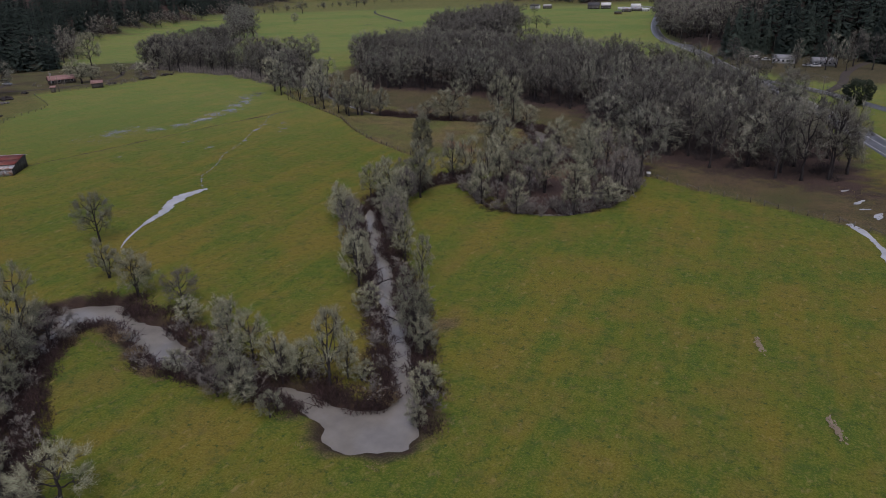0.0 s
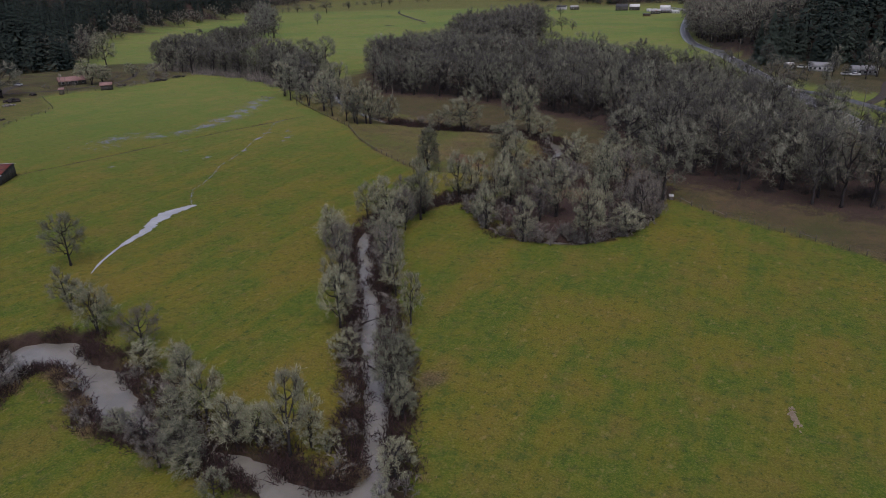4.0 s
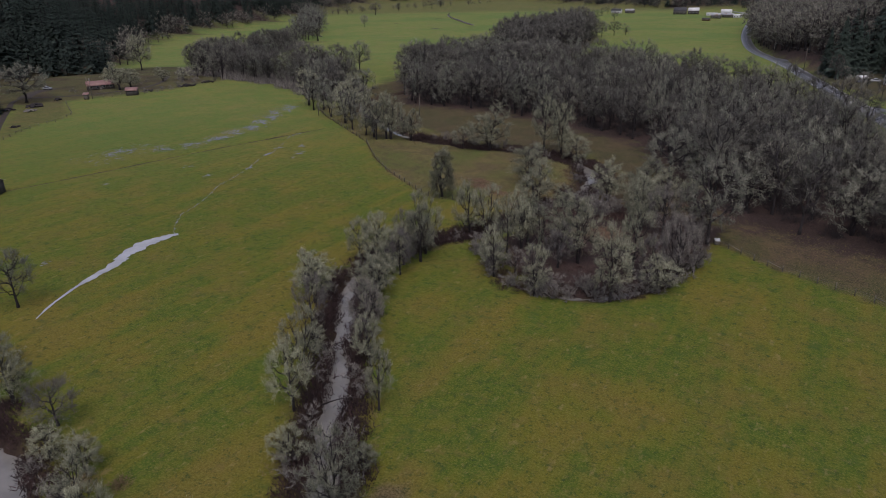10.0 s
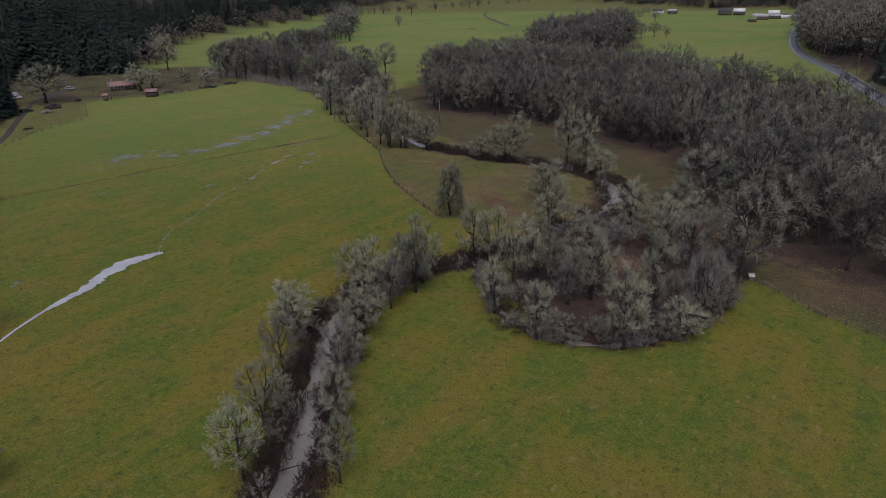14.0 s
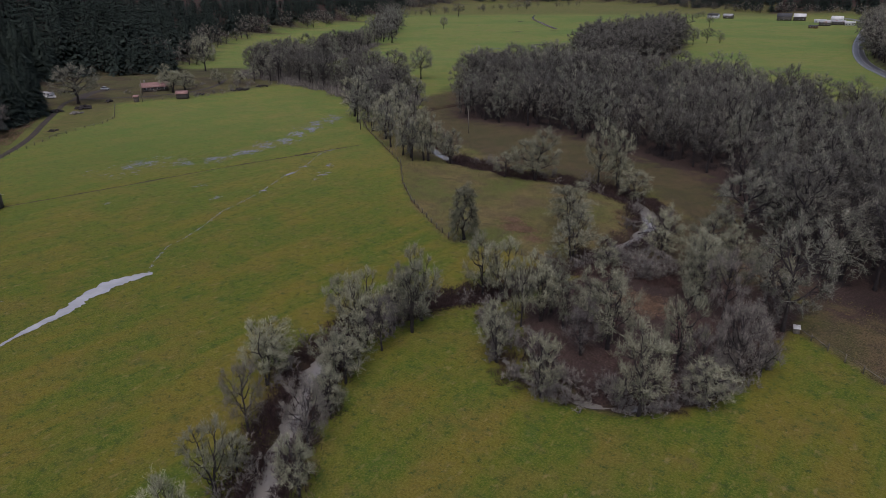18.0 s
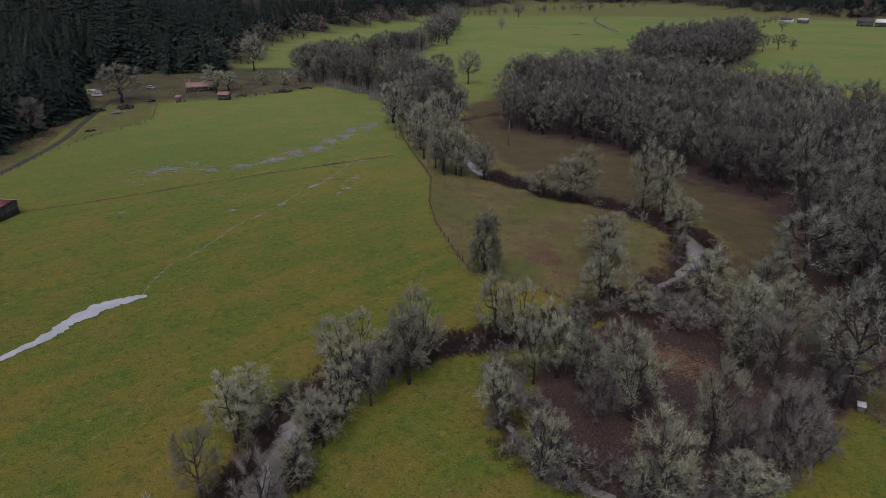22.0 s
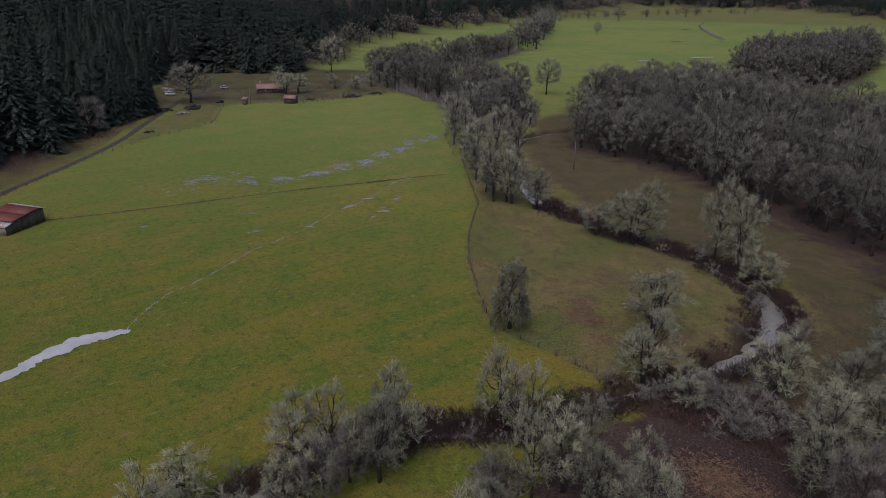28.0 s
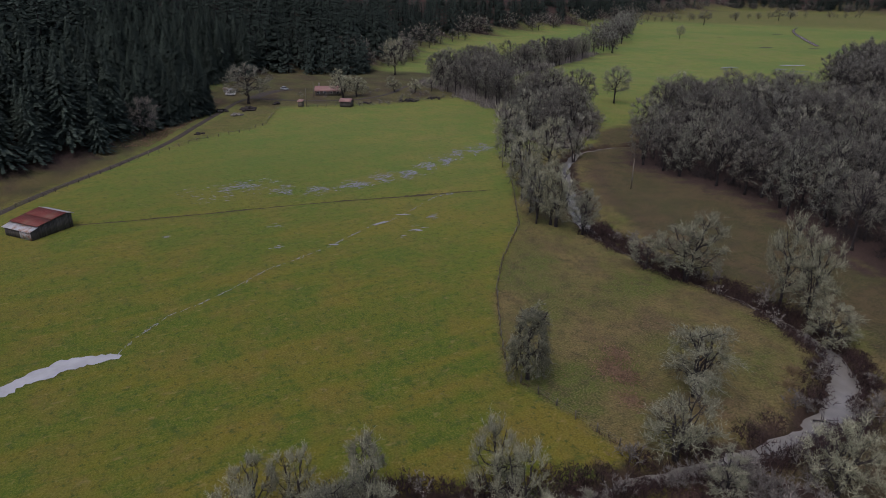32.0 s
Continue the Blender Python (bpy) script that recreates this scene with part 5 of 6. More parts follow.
for k, (x, y, turn) in enumerate([(5.3, 85.1, 1.8), (14.0, 67.9, 1.9)]):
    u, o = rng.normal(0, 1.2, 50), rng.normal(0, 0.22, 50)
    puddle("mud_patch", [(x + p * math.cos(turn) - q * math.sin(turn), y + p * math.sin(turn) + q * math.cos(turn), rng.uniform(0.12, 0.5), rng.uniform(0.06, 0.18), turn + rng.normal(0, 0.4)) for p, q in zip(u, o)],
           "bare trodden mud patch in the meadow", MUD, seed=8 + k, kind="stuff")



# ---- fences ----
def fence(line, gap, tall, label, rails=0, wires=3, skip=()):
    pts = np.array(line, float)
    s = np.r_[0, np.cumsum(np.linalg.norm(np.diff(pts, axis=0), axis=1))]
    u = np.arange(0, s[-1], gap)
    xy = np.stack([np.interp(u, s, c) for c in pts.T], 1)
    root = thing("fence", Matrix.Identity(4), label, "fence")
    post = Geo()
    post.tube([(0, 0, -0.3), (0, 0, tall * 0.7), (0.01, 0, tall)], [0.10, 0.095, 0.08], 6)
    me = post.mesh("post", WOOD_POST)
    r = np.random.default_rng(len(xy))
    zs = height(xy[:, 0], xy[:, 1])
    for (x, y), z in zip(xy, zs):
        p = part("post", me, root)
        p.matrix_basis = Matrix.Translation((x, y, z)) @ Matrix.Rotation(r.uniform(-0.12, 0.12), 4, "X") @ Matrix.Diagonal((1, 1, r.uniform(0.85, 1.15), 1))
    for k in range(wires):
        g = Geo()
        zz = tall * (0.35 + 0.55 * k / max(1, wires - 1))
        g.tube(np.c_[xy, zs + zz], np.full(len(xy), 0.012), 3)
        part("wire", g.mesh("wire", WIRE), root)
    for n in range(rails):
        k = int(r.integers(0, len(xy) - 1))
        g = Geo()
        a, b = np.r_[xy[k], zs[k] + tall * 0.75], np.r_[xy[k + 1], zs[k + 1] + tall * r.uniform(0.3, 0.85)]
        g.tube([a, b], [0.07, 0.06], 5)
        part("rail", g.mesh("rail", WOOD_POST), root)
    return root


WEST_FENCE = [(-202, 247), (-185.4, 233.6), (-143.3, 205.4), (-128.4, 190.0), (-117.2, 180.5), (-101.3, 170.2), (-92.1, 164.9), (-84.9, 165.8), (-79.3, 166.3), (-71.5, 167.5)]
EAST_FENCE = [(-23.8, 166.8), (-17.0, 162.3), (-11.9, 158.7), (-5.8, 156.2), (0.5, 153.6), (9.5, 149.5), (16.3, 146.3), (18.7, 145.3), (25.1, 140.8), (40, 133)]
fence(WEST_FENCE, 3.6, 1.25, "old wire fence on grey wooden posts round the pasture", rails=2)
fence(EAST_FENCE, 3.2, 1.3, "old post and rail fence between meadow and wood", rails=7)
fence([(-213, 100), (-226.0, 112.6), (-253.1, 138.0), (-261.8, 150.4), (-268.5, 158.9), (-276.4, 179.2), (-283.4, 187.8), (-300, 196), (-315.1, 204.0)], 4.5, 1.3, "wooden post fence along the farm track", rails=6)
fence([(-312.0, 212.0), (-310.2, 219.1), (-306, 240), (-302.7, 254.5), (-302.2, 281.5)], 4.0, 1.2, "low wire fence along the farm garden", rails=3)
# rough growth under the fences
rng = np.random.default_rng(31)
weeds = Geo()
for line, amount in ((WEST_FENCE, 6), (EAST_FENCE, 3)):
    for a, b in zip(line[:-1], line[1:]):
        n = int(math.dist(a, b) * amount)
        u = rng.uniform(0, 1, n)
        x, y = a[0] + u * (b[0] - a[0]) + rng.normal(0, 0.22, n), a[1] + u * (b[1] - a[1]) + rng.normal(0, 0.22, n)
        p = np.c_[x, y, height(x, y) - 0.05]
        weeds.spikes(p, p + np.c_[rng.normal(0, 0.28, (n, 2)), rng.uniform(0.25, 0.75, n)], 0.035)
stuff("fence_weeds", weeds, BRAMBLE, "dead brown weeds under the fences", "weeds")

# ---- dead bracken: rust-brown fronds in drifts ----
fern = Geo()
for x, y, a, b, n in [(-84.5, 179.5, 4.8, 2.8, 1500), (-88, 183.5, 3.4, 2.2, 600), (-78, 176, 3.0, 2.0, 350), (-47, 161, 6.5, 4.5, 2600), (-36.5, 187, 3.5, 2.5, 400)]:
    px, py = x + rng.normal(0, a * 0.45, n), y + rng.normal(0, b * 0.45, n)
    p = np.c_[px, py, height(px, py)]
    fern.spikes(p, p + np.c_[rng.normal(0, 0.35, (n, 2)), rng.uniform(0.05, 0.3, n)], 0.06)
for k in range(2600):
    u, off = rng.uniform(), rng.uniform(3.0, 12.0)
    x, y = -266 - 62 * u + 0.55 * off - off, 146 + 38 * u - off
    z = height_at(x, y)
    fern.spikes([(x, y, z)], [(x + rng.normal(0, 0.5), y + rng.normal(0, 0.5), z + rng.uniform(0.1, 0.5))], 0.09)
stuff("dead_bracken", fern, surface("dead_bracken", (0.135, 0.085, 0.056), (0.235, 0.155, 0.102), 0.7, 0.95, 0, island=0.4), "rust-brown drifts of dead bracken", "bracken")

# ---- tussocks of the rough pastures and leaf litter of the woods ----
tuss = Geo()
for poly, n in ((PASTURE, 5200), (EAST_PASTURE, 1500), (NORTH_BANK, 3000)):
    pts = np.array(poly)
    x, y = rng.uniform(pts[:, 0].min(), pts[:, 0].max(), n * 2), rng.uniform(pts[:, 1].min(), pts[:, 1].max(), n * 2)
    ok = (inside(poly, x, y) > 0.5) & (along(RIVER, x, y) > 1.5)
    x, y = x[ok][:n], y[ok][:n]
    p = np.c_[x, y, height(x, y) - 0.02]
    for _ in range(3):
        tuss.spikes(p + np.c_[rng.normal(0, 0.08, (len(x), 2)), 0 * x], p + np.c_[rng.normal(0, 0.2, (len(x), 2)), rng.uniform(0.12, 0.34, len(x))], 0.05)
stuff("pasture_tussocks", tuss, surface("pasture_grass", (0.085, 0.072, 0.026), (0.150, 0.120, 0.055), 0.2, 0.95, 0, island=0.3), "tussocks of rough yellowed pasture grass", "grass")


# ---- barns and sheds ----
def boards(parent, a, b, z0, z1, z2, material, width=0.32, thick=0.06, z_of=None):
    """A board wall from a to b: one board after another; tops run from z1 to z2."""
    ln = math.dist(a, b)
    n = max(2, int(ln / width))
    ang = math.atan2(b[1] - a[1], b[0] - a[0])
    r = random.Random(int(ln * 100))
    for k in range(n):
        u0, u1 = k / n, (k + 1) / n
        g = Geo()
        top = (z1 + (z2 - z1) * (u0 + u1) / 2) if z_of is None else z_of((u0 + u1) / 2)
        g.box((u0 * ln + 0.01, -thick / 2 + r.uniform(0, 0.015), z0), (u1 * ln - 0.01, thick / 2, top - r.uniform(0, 0.05)))
        ob = part("board", g.mesh("board", material), parent)
        ob.matrix_basis = Matrix.Translation((a[0], a[1], 0)) @ Matrix.Rotation(ang, 4, "Z")


def sheet(parent, name, corners, material, thick=0.07, ribs=0, label=""):
    """A thick roof sheet on four corners, with raised seams along its slope."""
    c = [Vector(p) for p in corners]
    nrm = (c[1] - c[0]).cross(c[3] - c[0]).normalized()
    if nrm.z < 0:
        nrm = -nrm
    v = [*c, *(p + nrm * thick for p in c)]
    g = Geo()
    quads = [(0, 3, 2, 1), (4, 5, 6, 7), (0, 1, 5, 4), (1, 2, 6, 5), (2, 3, 7, 6), (3, 0, 4, 7)]
    g.add([tuple(p) for p in v], [t for a, b, d, e in quads for t in ((a, b, d), (a, d, e))])
    ob = part(name, g.mesh(name, material), parent, label)
    for k in range(ribs):
        u = (k + 0.5) / ribs
        p, q = v[4].lerp(v[5], u), v[7].lerp(v[6], u)
        s = Geo()
        s.tube([p + nrm * 0.01, q + nrm * 0.01], [0.03, 0.03], 4)
        part("seam", s.mesh("seam", material), ob)
    return ob


def big_barn():
    """Board barn with a rusty red gable roof, a grey lean-to on one end and a grey patch at the other."""
    t = thing("barn", pose(-188.3, 105.8, 0, 0, 0, 0) @ Matrix.Rotation(math.atan2(8.6, -5.9), 4, "Z"), "weathered board barn with rusted red metal roof and lean-to", "barn")
    # along x: the long side, y: towards the depth (left of the long side)
    L, W, H, R, x0, xr = 10.5, 8.6, 2.85, 3.75, 1.9, 9.2
    top = lambda x: H + (R - H) * (x - x0) / (xr - x0) if x < xr else R - 0.28 * (x - xr)
    for y in (0, W):
        boards(t, (0, y), (x0, y), 0, 2.0, 2.55, WOOD_OLD)
        boards(t, (x0, y), (L, y), 0, 0, 0, WOOD_OLD, z_of=lambda u: top(x0 + u * (L - x0)))
    boards(t, (0, 0), (0, W * 0.42), 0, 2.0, 2.0, ROOF_GREY, 0.6)
    boards(t, (0, W * 0.42), (0, W), 0, 2.0, 2.0, WOOD_OLD)
    boards(t, (x0, 0), (x0, W), 2.1, H - 0.05, H - 0.05, WOOD_OLD)
    boards(t, (L, 0), (L, W), 0, top(L), top(L), WOOD_OLD)
    for n in range(2):
        xa, xb = x0 - 0.35 + n * (xr - x0 + 0.35) / 2, x0 - 0.35 + (n + 1) * (xr - x0 + 0.35) / 2
        lift = 0.05 * n
        sheet(t, "roof_sheet", [(xa, -0.35, top(xa) + 0.02 + lift), (xa, W + 0.35, top(xa) + 0.02 + lift), (xb + 0.1, W + 0.35, top(xb) + 0.02 + lift), (xb + 0.1, -0.35, top(xb) + 0.02 + lift)], ROOF_RED, ribs=11)
    sheet(t, "back_roof", [(xr + 0.12, -0.35, R + 0.02), (xr + 0.12, W + 0.35, R + 0.02), (L + 0.55, W + 0.35, top(L + 0.55)), (L + 0.55, -0.35, top(L + 0.55))], ROOF_GREY, ribs=8, label="bare galvanised back roof")
    sheet(t, "lean_to_roof", [(-0.4, -0.35, 2.02), (-0.4, W + 0.35, 2.02), (x0 - 0.02, W + 0.35, 2.6), (x0 - 0.02, -0.35, 2.6)], ROOF_GREY, ribs=9, label="rust-stained grey metal lean-to roof")
    g = Geo()
    g.tube([(xr + 0.06, -0.35, R + 0.12), (xr + 0.06, W + 0.35, R + 0.12)], [0.08, 0.08], 6)
    part("ridge_cap", g.mesh("ridge_cap", ROOF_GREY), t)


big_barn()


def building(name, x, y, turn, L, W, H, R, wall, roof, label, category, windows=0, door=True, chimney=False, single=False):
    """A gabled (or single-pitch) building with its walls, roof slopes, windows and door."""
    t = thing(name, Matrix.Translation((x, y, height_at(x, y))) @ Matrix.Rotation(radians(turn), 4, "Z"), label, category)
    g = Geo()
    g.box((-L / 2, -W / 2, -0.4), (L / 2, W / 2, H))
    if single:
        g.add([(-L / 2, -W / 2, H), (L / 2, -W / 2, H), (L / 2, W / 2, H), (-L / 2, W / 2, H), (-L / 2, W / 2, R), (L / 2, W / 2, R)],
              [(0, 3, 4), (1, 5, 2), (3, 2, 5), (3, 5, 4), (0, 4, 5), (0, 5, 1)])
    else:
        g.add([(-L / 2, -W / 2, H), (-L / 2, W / 2, H), (-L / 2, 0, R), (L / 2, -W / 2, H), (L / 2, W / 2, H), (L / 2, 0, R)], [(0, 2, 1), (3, 4, 5), (0, 3, 5), (0, 5, 2), (1, 2, 5), (1, 5, 4)])
    part("wall", g.mesh("wall", wall), t)
    e = 0.35 if L > 1.5 else 0.08
    if single:
        sheet(t, "roof", [(-L / 2 - e, -W / 2 - e, H - 0.02), (L / 2 + e, -W / 2 - e, H - 0.02), (L / 2 + e, W / 2 + e, R + 0.06), (-L / 2 - e, W / 2 + e, R + 0.06)], roof, 0.1, int(L))
    else:
        fall = (R - H) / (W / 2) * e
        for s in (-1, 1):
            sheet(t, "roof_slope", [(-L / 2 - e, s * (W / 2 + e), H - fall + 0.02), (L / 2 + e, s * (W / 2 + e), H - fall + 0.02), (L / 2 + e, 0, R + 0.02), (-L / 2 - e, 0, R + 0.02)], roof, 0.1, int(L))
    for k in range(windows):
        for s in (-1, 1):
            px = -L / 2 + L * (k + 0.5) / windows
            g = Geo()
            g.box((px - 0.62, s * W / 2 - 0.05, 0.85), (px + 0.62, s * W / 2 + 0.05, min(H - 0.2, 2.15)))
            w = part("window", g.mesh("window", WHITE), t)
            g = Geo()
            g.box((px - 0.5, s * (W / 2 + 0.03) - 0.03, 0.97), (px + 0.5, s * (W / 2 + 0.03) + 0.03, min(H - 0.3, 2.03)))
            part("pane", g.mesh("pane", GLASS), w)
    if door:
        g = Geo()
        g.box((-L / 2 - 0.05, -0.5, 0), (-L / 2 + 0.05, 0.5, min(2.05, H - 0.1)))
        part("door", g.mesh("door", WOOD_OLD), t)
    if chimney:
        g = Geo()
        g.box((-L * 0.4, 0.2, R - 0.8), (-L * 0.4 + 0.7, 0.9, R + 1.4))
        part("chimney", g.mesh("chimney", STONE), t)
    return t


building("garden_shed", -305.0, 231.5, 45, 5.0, 4.0, 2.5, 3.6, WOOD_OLD, ROOF_PINK, "small dark shed with faded red roof at the field edge", "shed")
building("outhouse", -314.0, 213.5, 45, 1.9, 1.9, 2.3, 2.9, WOOD_POST, ROOF_PINK, "narrow upright wooden outhouse with pinkish roof", "shed", single=True)
building("farmhouse", -338.0, 236.5, 62, 12.5, 6.0, 2.3, 4.1, WOOD_OLD, ROOF_PINK, "low farmhouse with faded red roof and pale ridge", "house", windows=4, chimney=True)
building("white_trailer", -366.0, 196.0, 20, 7.0, 2.4, 1.7, 2.1, WHITE, ROOF_GREY, "white trailer with grey roof among the trees", "trailer", windows=3)
building("blind_hut", -23.6, 166.4, 20, 0.9, 0.8, 0.85, 1.05, WOOD_POST, WHITE, "small pale box hut at the wood's corner", "hut", door=False, single=True)
# houses by the road
building("roadside_hut", -7.0, 416.0, 30, 4, 3, 2.2, 3.2, SIDING, WHITE, "small white hut among dark firs", "hut", windows=1)
building("long_house", 8.0, 413.0, -8, 11, 7, 2.6, 4.2, WHITE, SIDING, "low pale house with grey roof", "house", windows=5)
building("bungalow", 26.5, 406.0, 12, 11, 7, 2.6, 4.2, SIDING, SIDING, "low grey bungalow with grey roof beside the firs", "house", windows=5)
# far farmstead
for name, x, y, turn, L, W, H, R, wall, roof, label, cat in [
        ("far_barn", -249, 1060, 10, 17, 12, 5, 9, WOOD_OLD, ROOF_DARK, "large dark barn in the far farmstead", "barn"),
        ("far_barn", -232, 1066, 10, 14, 11, 5, 8.5, WOOD_OLD, WHITE, "barn with pale metal roof in the far farmstead", "barn"),
        ("far_shed", -201, 1034, 5, 13, 7, 3, 4, WHITE, WHITE, "long low white shed at the far farm", "shed"),
        ("far_barn", -186, 1052, 5, 13, 10, 4.5, 7.5, WHITE, WHITE, "white roofed barn at the far farm", "barn"),
        ("far_barn", -186, 985, 5, 12, 8, 4, 6.5, WOOD_OLD, ROOF_GREY, "grey barn at the far farm", "barn"),
        ("far_shed", -176, 1008, 5, 14, 8, 3.5, 5.5, WOOD_OLD, ROOF_GREY, "grey roofed shed at the far farm", "shed"),
        ("far_shed", -163, 1002, 5, 10, 6, 3, 4.5, WHITE, WHITE, "white shed at the far farm", "shed"),
        ("far_shed", -188, 938, 0, 9, 5, 2.5, 3.4, surface("brown_boards", (0.11, 0.06, 0.035), (0.16, 0.09, 0.05), 1.0), ROOF_DARK, "low brown shed in the far field", "shed"),
        ("far_house", -340, 1060, 0, 14, 8, 4, 6.5, WHITE, ROOF_DARK, "pale house behind a far hedge", "house"),
        ("far_house", -322, 1066, 0, 12, 8, 4, 6, WOOD_OLD, ROOF_GREY, "grey house behind a far hedge", "house")]:
    building(name, x, y, turn, L, W, H, R, wall, roof, label, cat, windows=3)


def car(name, x, y, turn, paint, label):
    t = thing(name, Matrix.Translation((x, y, height_at(x, y) + 0.1)) @ Matrix.Rotation(radians(turn), 4, "Z"), label, "car")
    bm = bmesh.new()
    bmesh.ops.create_cube(bm, size=1.0, matrix=Matrix.Translation((0, 0, 0.72)) @ Matrix.Diagonal((4.6, 1.8, 0.72, 1)))
    bmesh.ops.bevel(bm, geom=bm.edges[:], offset=0.14, segments=2, affect="EDGES")
    me = bpy.data.meshes.new("body")
    bm.to_mesh(me), bm.free()
    me.materials.append(paint)
    part("body", me, t)
    g = Geo()
    g.add([(-1.5, -0.8, 1.05), (1.1, -0.8, 1.05), (1.1, 0.8, 1.05), (-1.5, 0.8, 1.05), (-1.1, -0.65, 1.6), (0.5, -0.65, 1.6), (0.5, 0.65, 1.6), (-1.1, 0.65, 1.6)],
          [(0, 1, 5), (0, 5, 4), (1, 2, 6), (1, 6, 5), (2, 3, 7), (2, 7, 6), (3, 0, 4), (3, 4, 7), (4, 5, 6), (4, 6, 7)])
    part("cabin_glass", g.mesh("cabin_glass", GLASS), t)
    g = Geo()
    g.box((-1.12, -0.66, 1.58), (0.52, 0.66, 1.64))
    part("roof", g.mesh("roof", paint), t)
    for px in (-1.4, 1.4):
        for s in (-1, 1):
            g = Geo()
            g.tube([(px, s * 0.72, 0.32), (px, s * 0.92, 0.32)], [0.33, 0.33], 12)
            w = part("wheel", g.mesh("wheel", RUBBER), t)
            g = Geo()
            g.tube([(px, s * 0.915, 0.32), (px, s * 0.935, 0.32)], [0.19, 0.17], 10)
            part("rim", g.mesh("rim", CAR_PAINT), w)


for x, y, turn, paint, label in [(-361, 222, 20, CAR_PAINT, "silver car parked in the farmyard"), (-357, 194, 60, WHITE, "white car beside the trailer"),
                                 (19, 399, 5, CAR_PAINT, "silver car parked before the bungalow"), (23, 398, 10, WHITE, "white car parked before the bungalow"), (-1, 419, 0, WHITE, "white car beside the long house")]:
    car("parked_car", x, y, turn, paint, label)


def pile(name, x, y, n, r, material, label, size=0.5, seed=1):
    """A heap of separate angular lumps."""
    rr = random.Random(seed)
    t = thing(name, Matrix.Translation((x, y, height_at(x, y))), label, "pile")
    shapes = []
    for k in range(3):
        bm = bmesh.new()
        bmesh.ops.create_icosphere(bm, subdivisions=1, radius=0.5)
        for vert in bm.verts:
            vert.co *= rr.uniform(0.7, 1.25)
        me = bpy.data.meshes.new("lump")
        bm.to_mesh(me), bm.free()
        me.materials.append(material)
        shapes.append(me)
    for k in range(n):
        a, d = rr.uniform(0, 6.28), r * math.sqrt(rr.random())
        s = size * rr.uniform(0.6, 1.6)
        p = part("lump", shapes[k % 3], t)
        p.matrix_basis = Matrix.Translation((d * math.cos(a), d * math.sin(a), s * 0.25 + (r - d) * 0.28 * rr.random())) @ Matrix.Rotation(a, 4, "Z") @ Matrix.Diagonal((s * 1.3, s, s * 0.8, 1))


pile("rubble_heap", -308.0, 183.5, 26, 2.6, STONE, "heap of pale rubble beside the track", 0.9, 2)
pile("brush_heap", -317.0, 191.0, 34, 3.4, BARK, "dark heap of cut brush under the big oak", 1.1, 3)
pile("brush_heap", -325.0, 206.0, 18, 2.2, BARK, "dark heap of cut brush near the garden", 0.9, 4)
pile("dark_heap", -279.3, 161.8, 12, 1.6, BARK, "small dark heap of branches by the track", 0.8, 5)
pile("brush_heap", -318.5, 180.0, 24, 2.6, BARK, "dark heap of cut brush below the firs", 1.0, 8)
pile("log_heap", -307.5, 242.0, 18, 2.6, BARK, "low dark log pile beside the shed", 0.7, 9)
pile("log_heap", -303.5, 262.0, 30, 4.2, BARK, "long dark log pile at the field edge", 0.9, 6)
pile("log_heap", -303.2, 276.0, 20, 3.2, BARK, "dark log pile at the field edge", 0.9, 7)


def pole(x, y, tall, label, arm=True, toward=0.0):
    t = thing("utility_pole", Matrix.Translation((x, y, height_at(x, y))) @ Matrix.Rotation(toward, 4, "Z"), label, "pole", "utility poles")
    g = Geo()
    g.tube([(0, 0, -0.5), (0, 0, tall * 0.5), (0, 0, tall)], [0.16, 0.14, 0.11], 8)
    part("shaft", g.mesh("shaft", WOOD_POST), t)
    if arm:
        g = Geo()
        g.box((-1.2, -0.06, tall - 0.7), (1.2, 0.06, tall - 0.56))
        part("crossarm", g.mesh("crossarm", WOOD_POST), t)
        for k in (-1.05, -0.5, 0.5, 1.05):
            g = Geo()
            g.tube([(k, 0, tall - 0.56), (k, 0, tall - 0.48), (k, 0, tall - 0.34)], [0.04, 0.07, 0.04], 6)
            part("insulator", g.mesh("insulator", STONE), t)


LINE_POLES = [(43, 215, 10.5), (21, 290, 10.5), (-6, 372, 10.5), (-36, 462, 10.5), (-62, 545, 10.5), (-92, 668, 10.5), (-117, 830, 10.5)]
for x, y, h in LINE_POLES:
    pole(x, y, h, "tall wooden utility pole with crossarm beside the road", True, 0.3)
for (xa, ya, ha), (xb, yb, hb) in zip(LINE_POLES[:-1], LINE_POLES[1:]):
    for k in (-1.05, 0.5, 1.05):
        g, u = Geo(), np.linspace(0, 1, 9)
        za, zb = height_at(xa, ya) + ha - 0.34, height_at(xb, yb) + hb - 0.34
        g.tube(np.c_[xa + u * (xb - xa) + k, ya + u * (yb - ya) + 0.3 * k, za + u * (zb - za) - 4 * 1.3 * u * (1 - u)], np.full(9, 0.02), 3)
        tagged(new("power_line", g.mesh("power_line", WIRE)), "thin power line sagging between poles", "cable", "power lines")
pole(-312.5, 215.5, 8.2, "grey wooden pole beside the outhouse", False)
pole(-333.5, 227.0, 7.5, "leaning wooden pole by the farmhouse", False)
pole(-152.0, 251.0, 8.5, "bare wooden pole at the edge of the wood", False)
pole(-188.0, 232.5, 8.0, "bare wooden pole in the tree strip", False)
pole(2, 452, 9.0, "wooden pole in front of the firs", False)


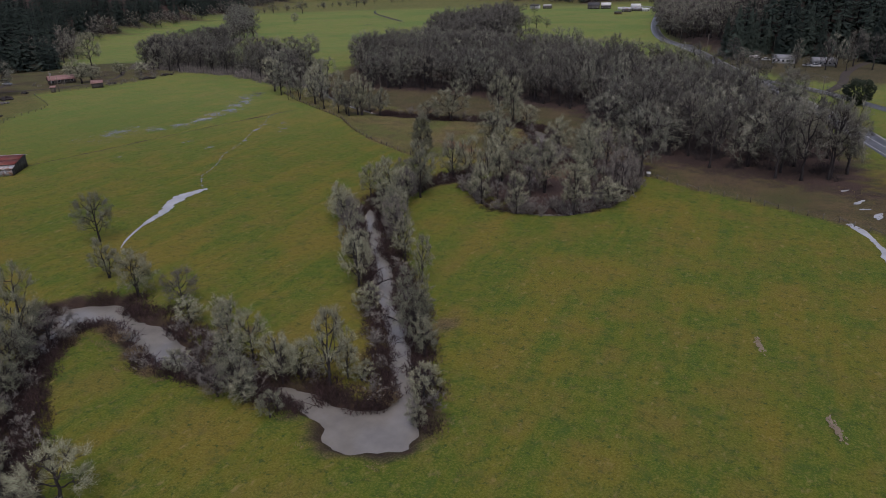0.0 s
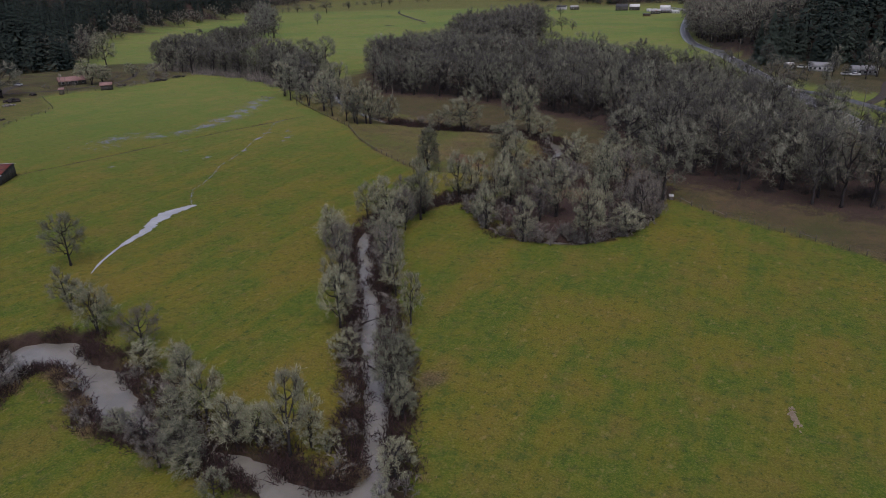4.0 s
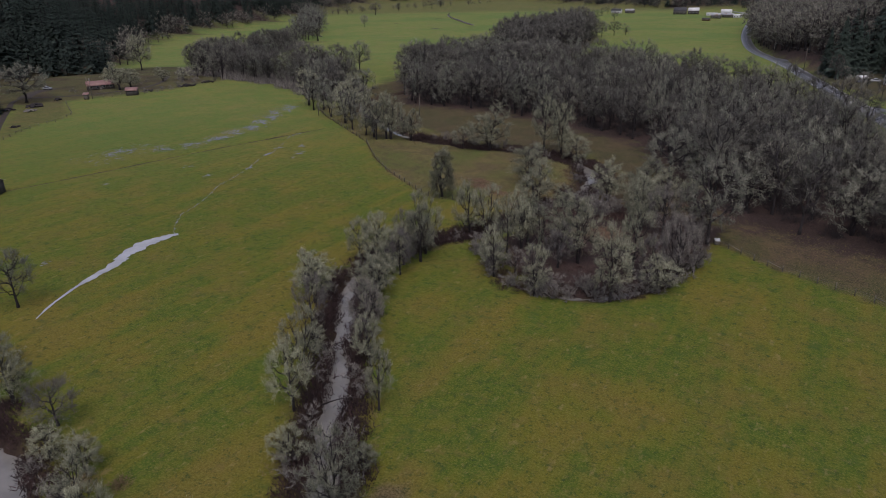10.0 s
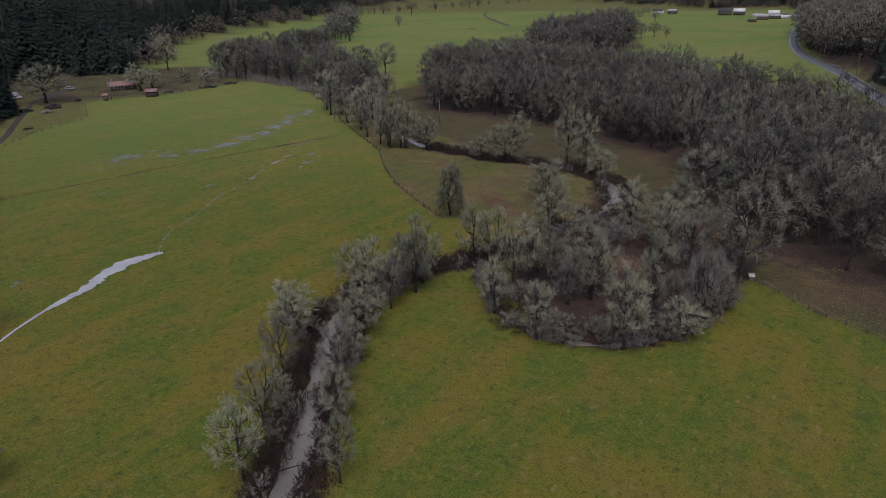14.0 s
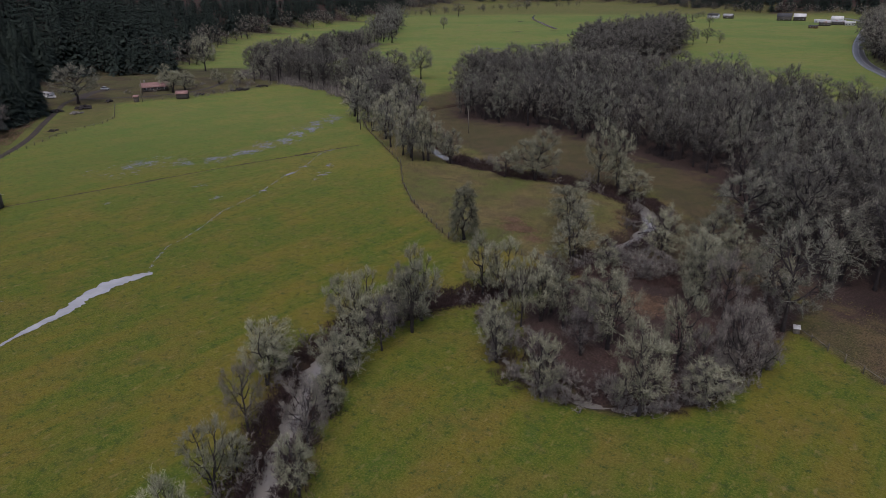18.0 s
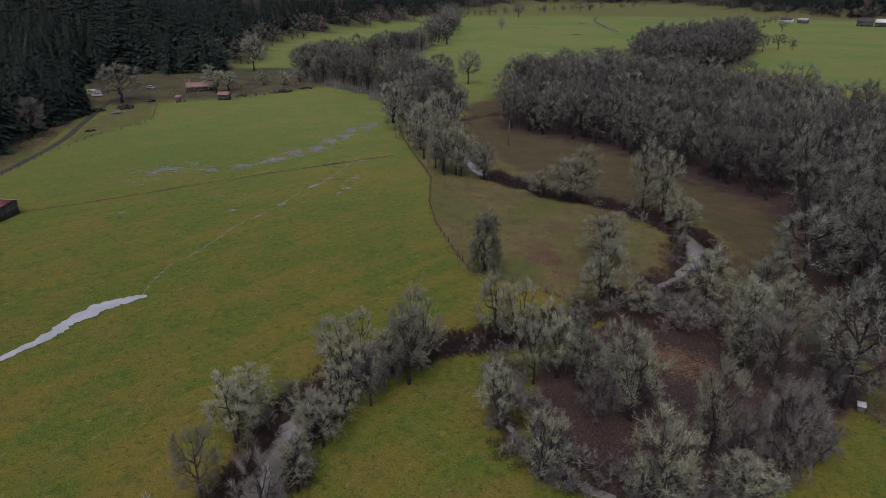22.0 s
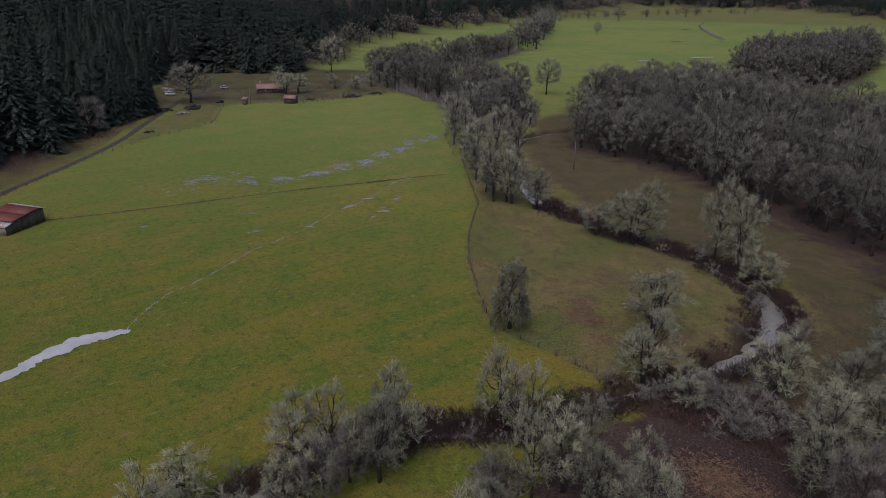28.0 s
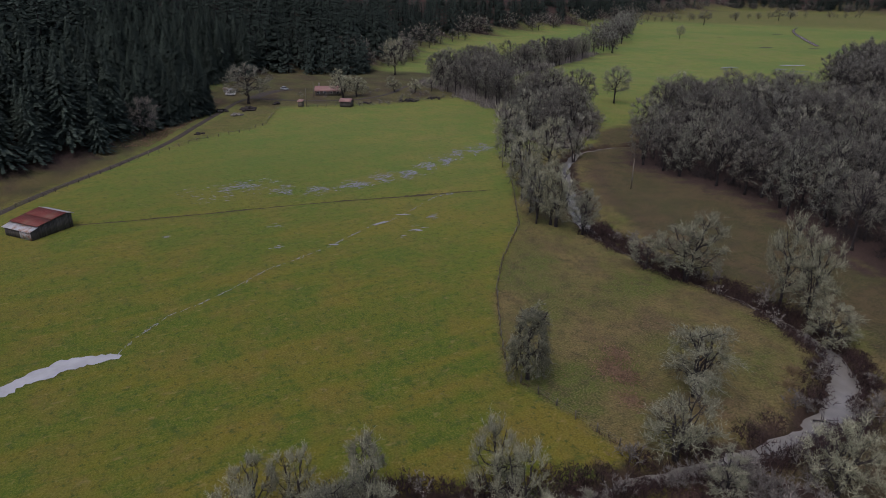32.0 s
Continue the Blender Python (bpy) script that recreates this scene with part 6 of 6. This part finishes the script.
def round_bush(x, y, h, r, label):
    """A dense evergreen of many small leaf clumps round a short trunk."""
    rb = np.random.default_rng(17)
    t = thing("evergreen_bush", Matrix.Translation((x, y, height_at(x, y))), label, "tree")
    g = Geo()
    g.tube([(0, 0, -0.3), (0, 0, h * 0.5)], [0.3, 0.15], 7)
    part("trunk", g.mesh("trunk", BARK), t)
    n = 2600
    d = rb.normal(0, 1, (n, 3))
    d /= np.linalg.norm(d, axis=1)[:, None]
    lump = 1 + 0.16 * np.sin(d[:, 0] * 7 + 1) * np.sin(d[:, 2] * 6) + 0.1 * np.sin(d[:, 1] * 9)
    c = d * [r, r, h * 0.46] * (rb.uniform(0.6, 1.0, n) ** 0.4 * lump)[:, None] + [0, 0, h * 0.54]
    w = Geo()
    w.spikes(c, c + d * 0.5 + rb.normal(0, 0.3, (n, 3)), 0.2)
    part("crown", w.mesh("crown", EVERGREEN), t)


round_bush(33.0, 290.0, 9.2, 5.0, "dense dark rounded evergreen beside the side road")

round_bush(-245, 678, 17.0, 6.0, "dark evergreen at the end of the far wood")
round_bush(-253, 700, 15.0, 5.5, "dark evergreen at the end of the far wood")

# fallen limbs in the stream
for x, y, z, turn, ln in [(-56.0, 84.5, -1.2, 20, 4.5), (-48.2, 73.4, -1.25, -30, 4.0), (-62.0, 197.5, -1.2, 60, 4.0)]:
    rb = np.random.default_rng(int(-x))
    t = thing("fallen_limb", Matrix.Translation((x, y, z)) @ Matrix.Rotation(radians(turn), 4, "Z"), "dark fallen limb lying in the stream", "log")
    g = Geo()
    g.tube(bend(rb, (-ln / 2, 0, 0), (1, 0, 0.12), ln, 5, 0.0, 0.12), np.linspace(0.16, 0.04, 6), 6)
    part("limb", g.mesh("limb", BARK), t)
    for k in range(6):
        u, g = rb.uniform(-0.3, 0.5) * ln, Geo()
        g.tube(bend(rb, (u, 0, 0.1), (0.5, rb.choice([-1, 1]), 0.5), 1.3, 3, 0.05, 0.2), np.linspace(0.05, 0.015, 4), 4)
        part("branch", g.mesh("branch", BARK), t)
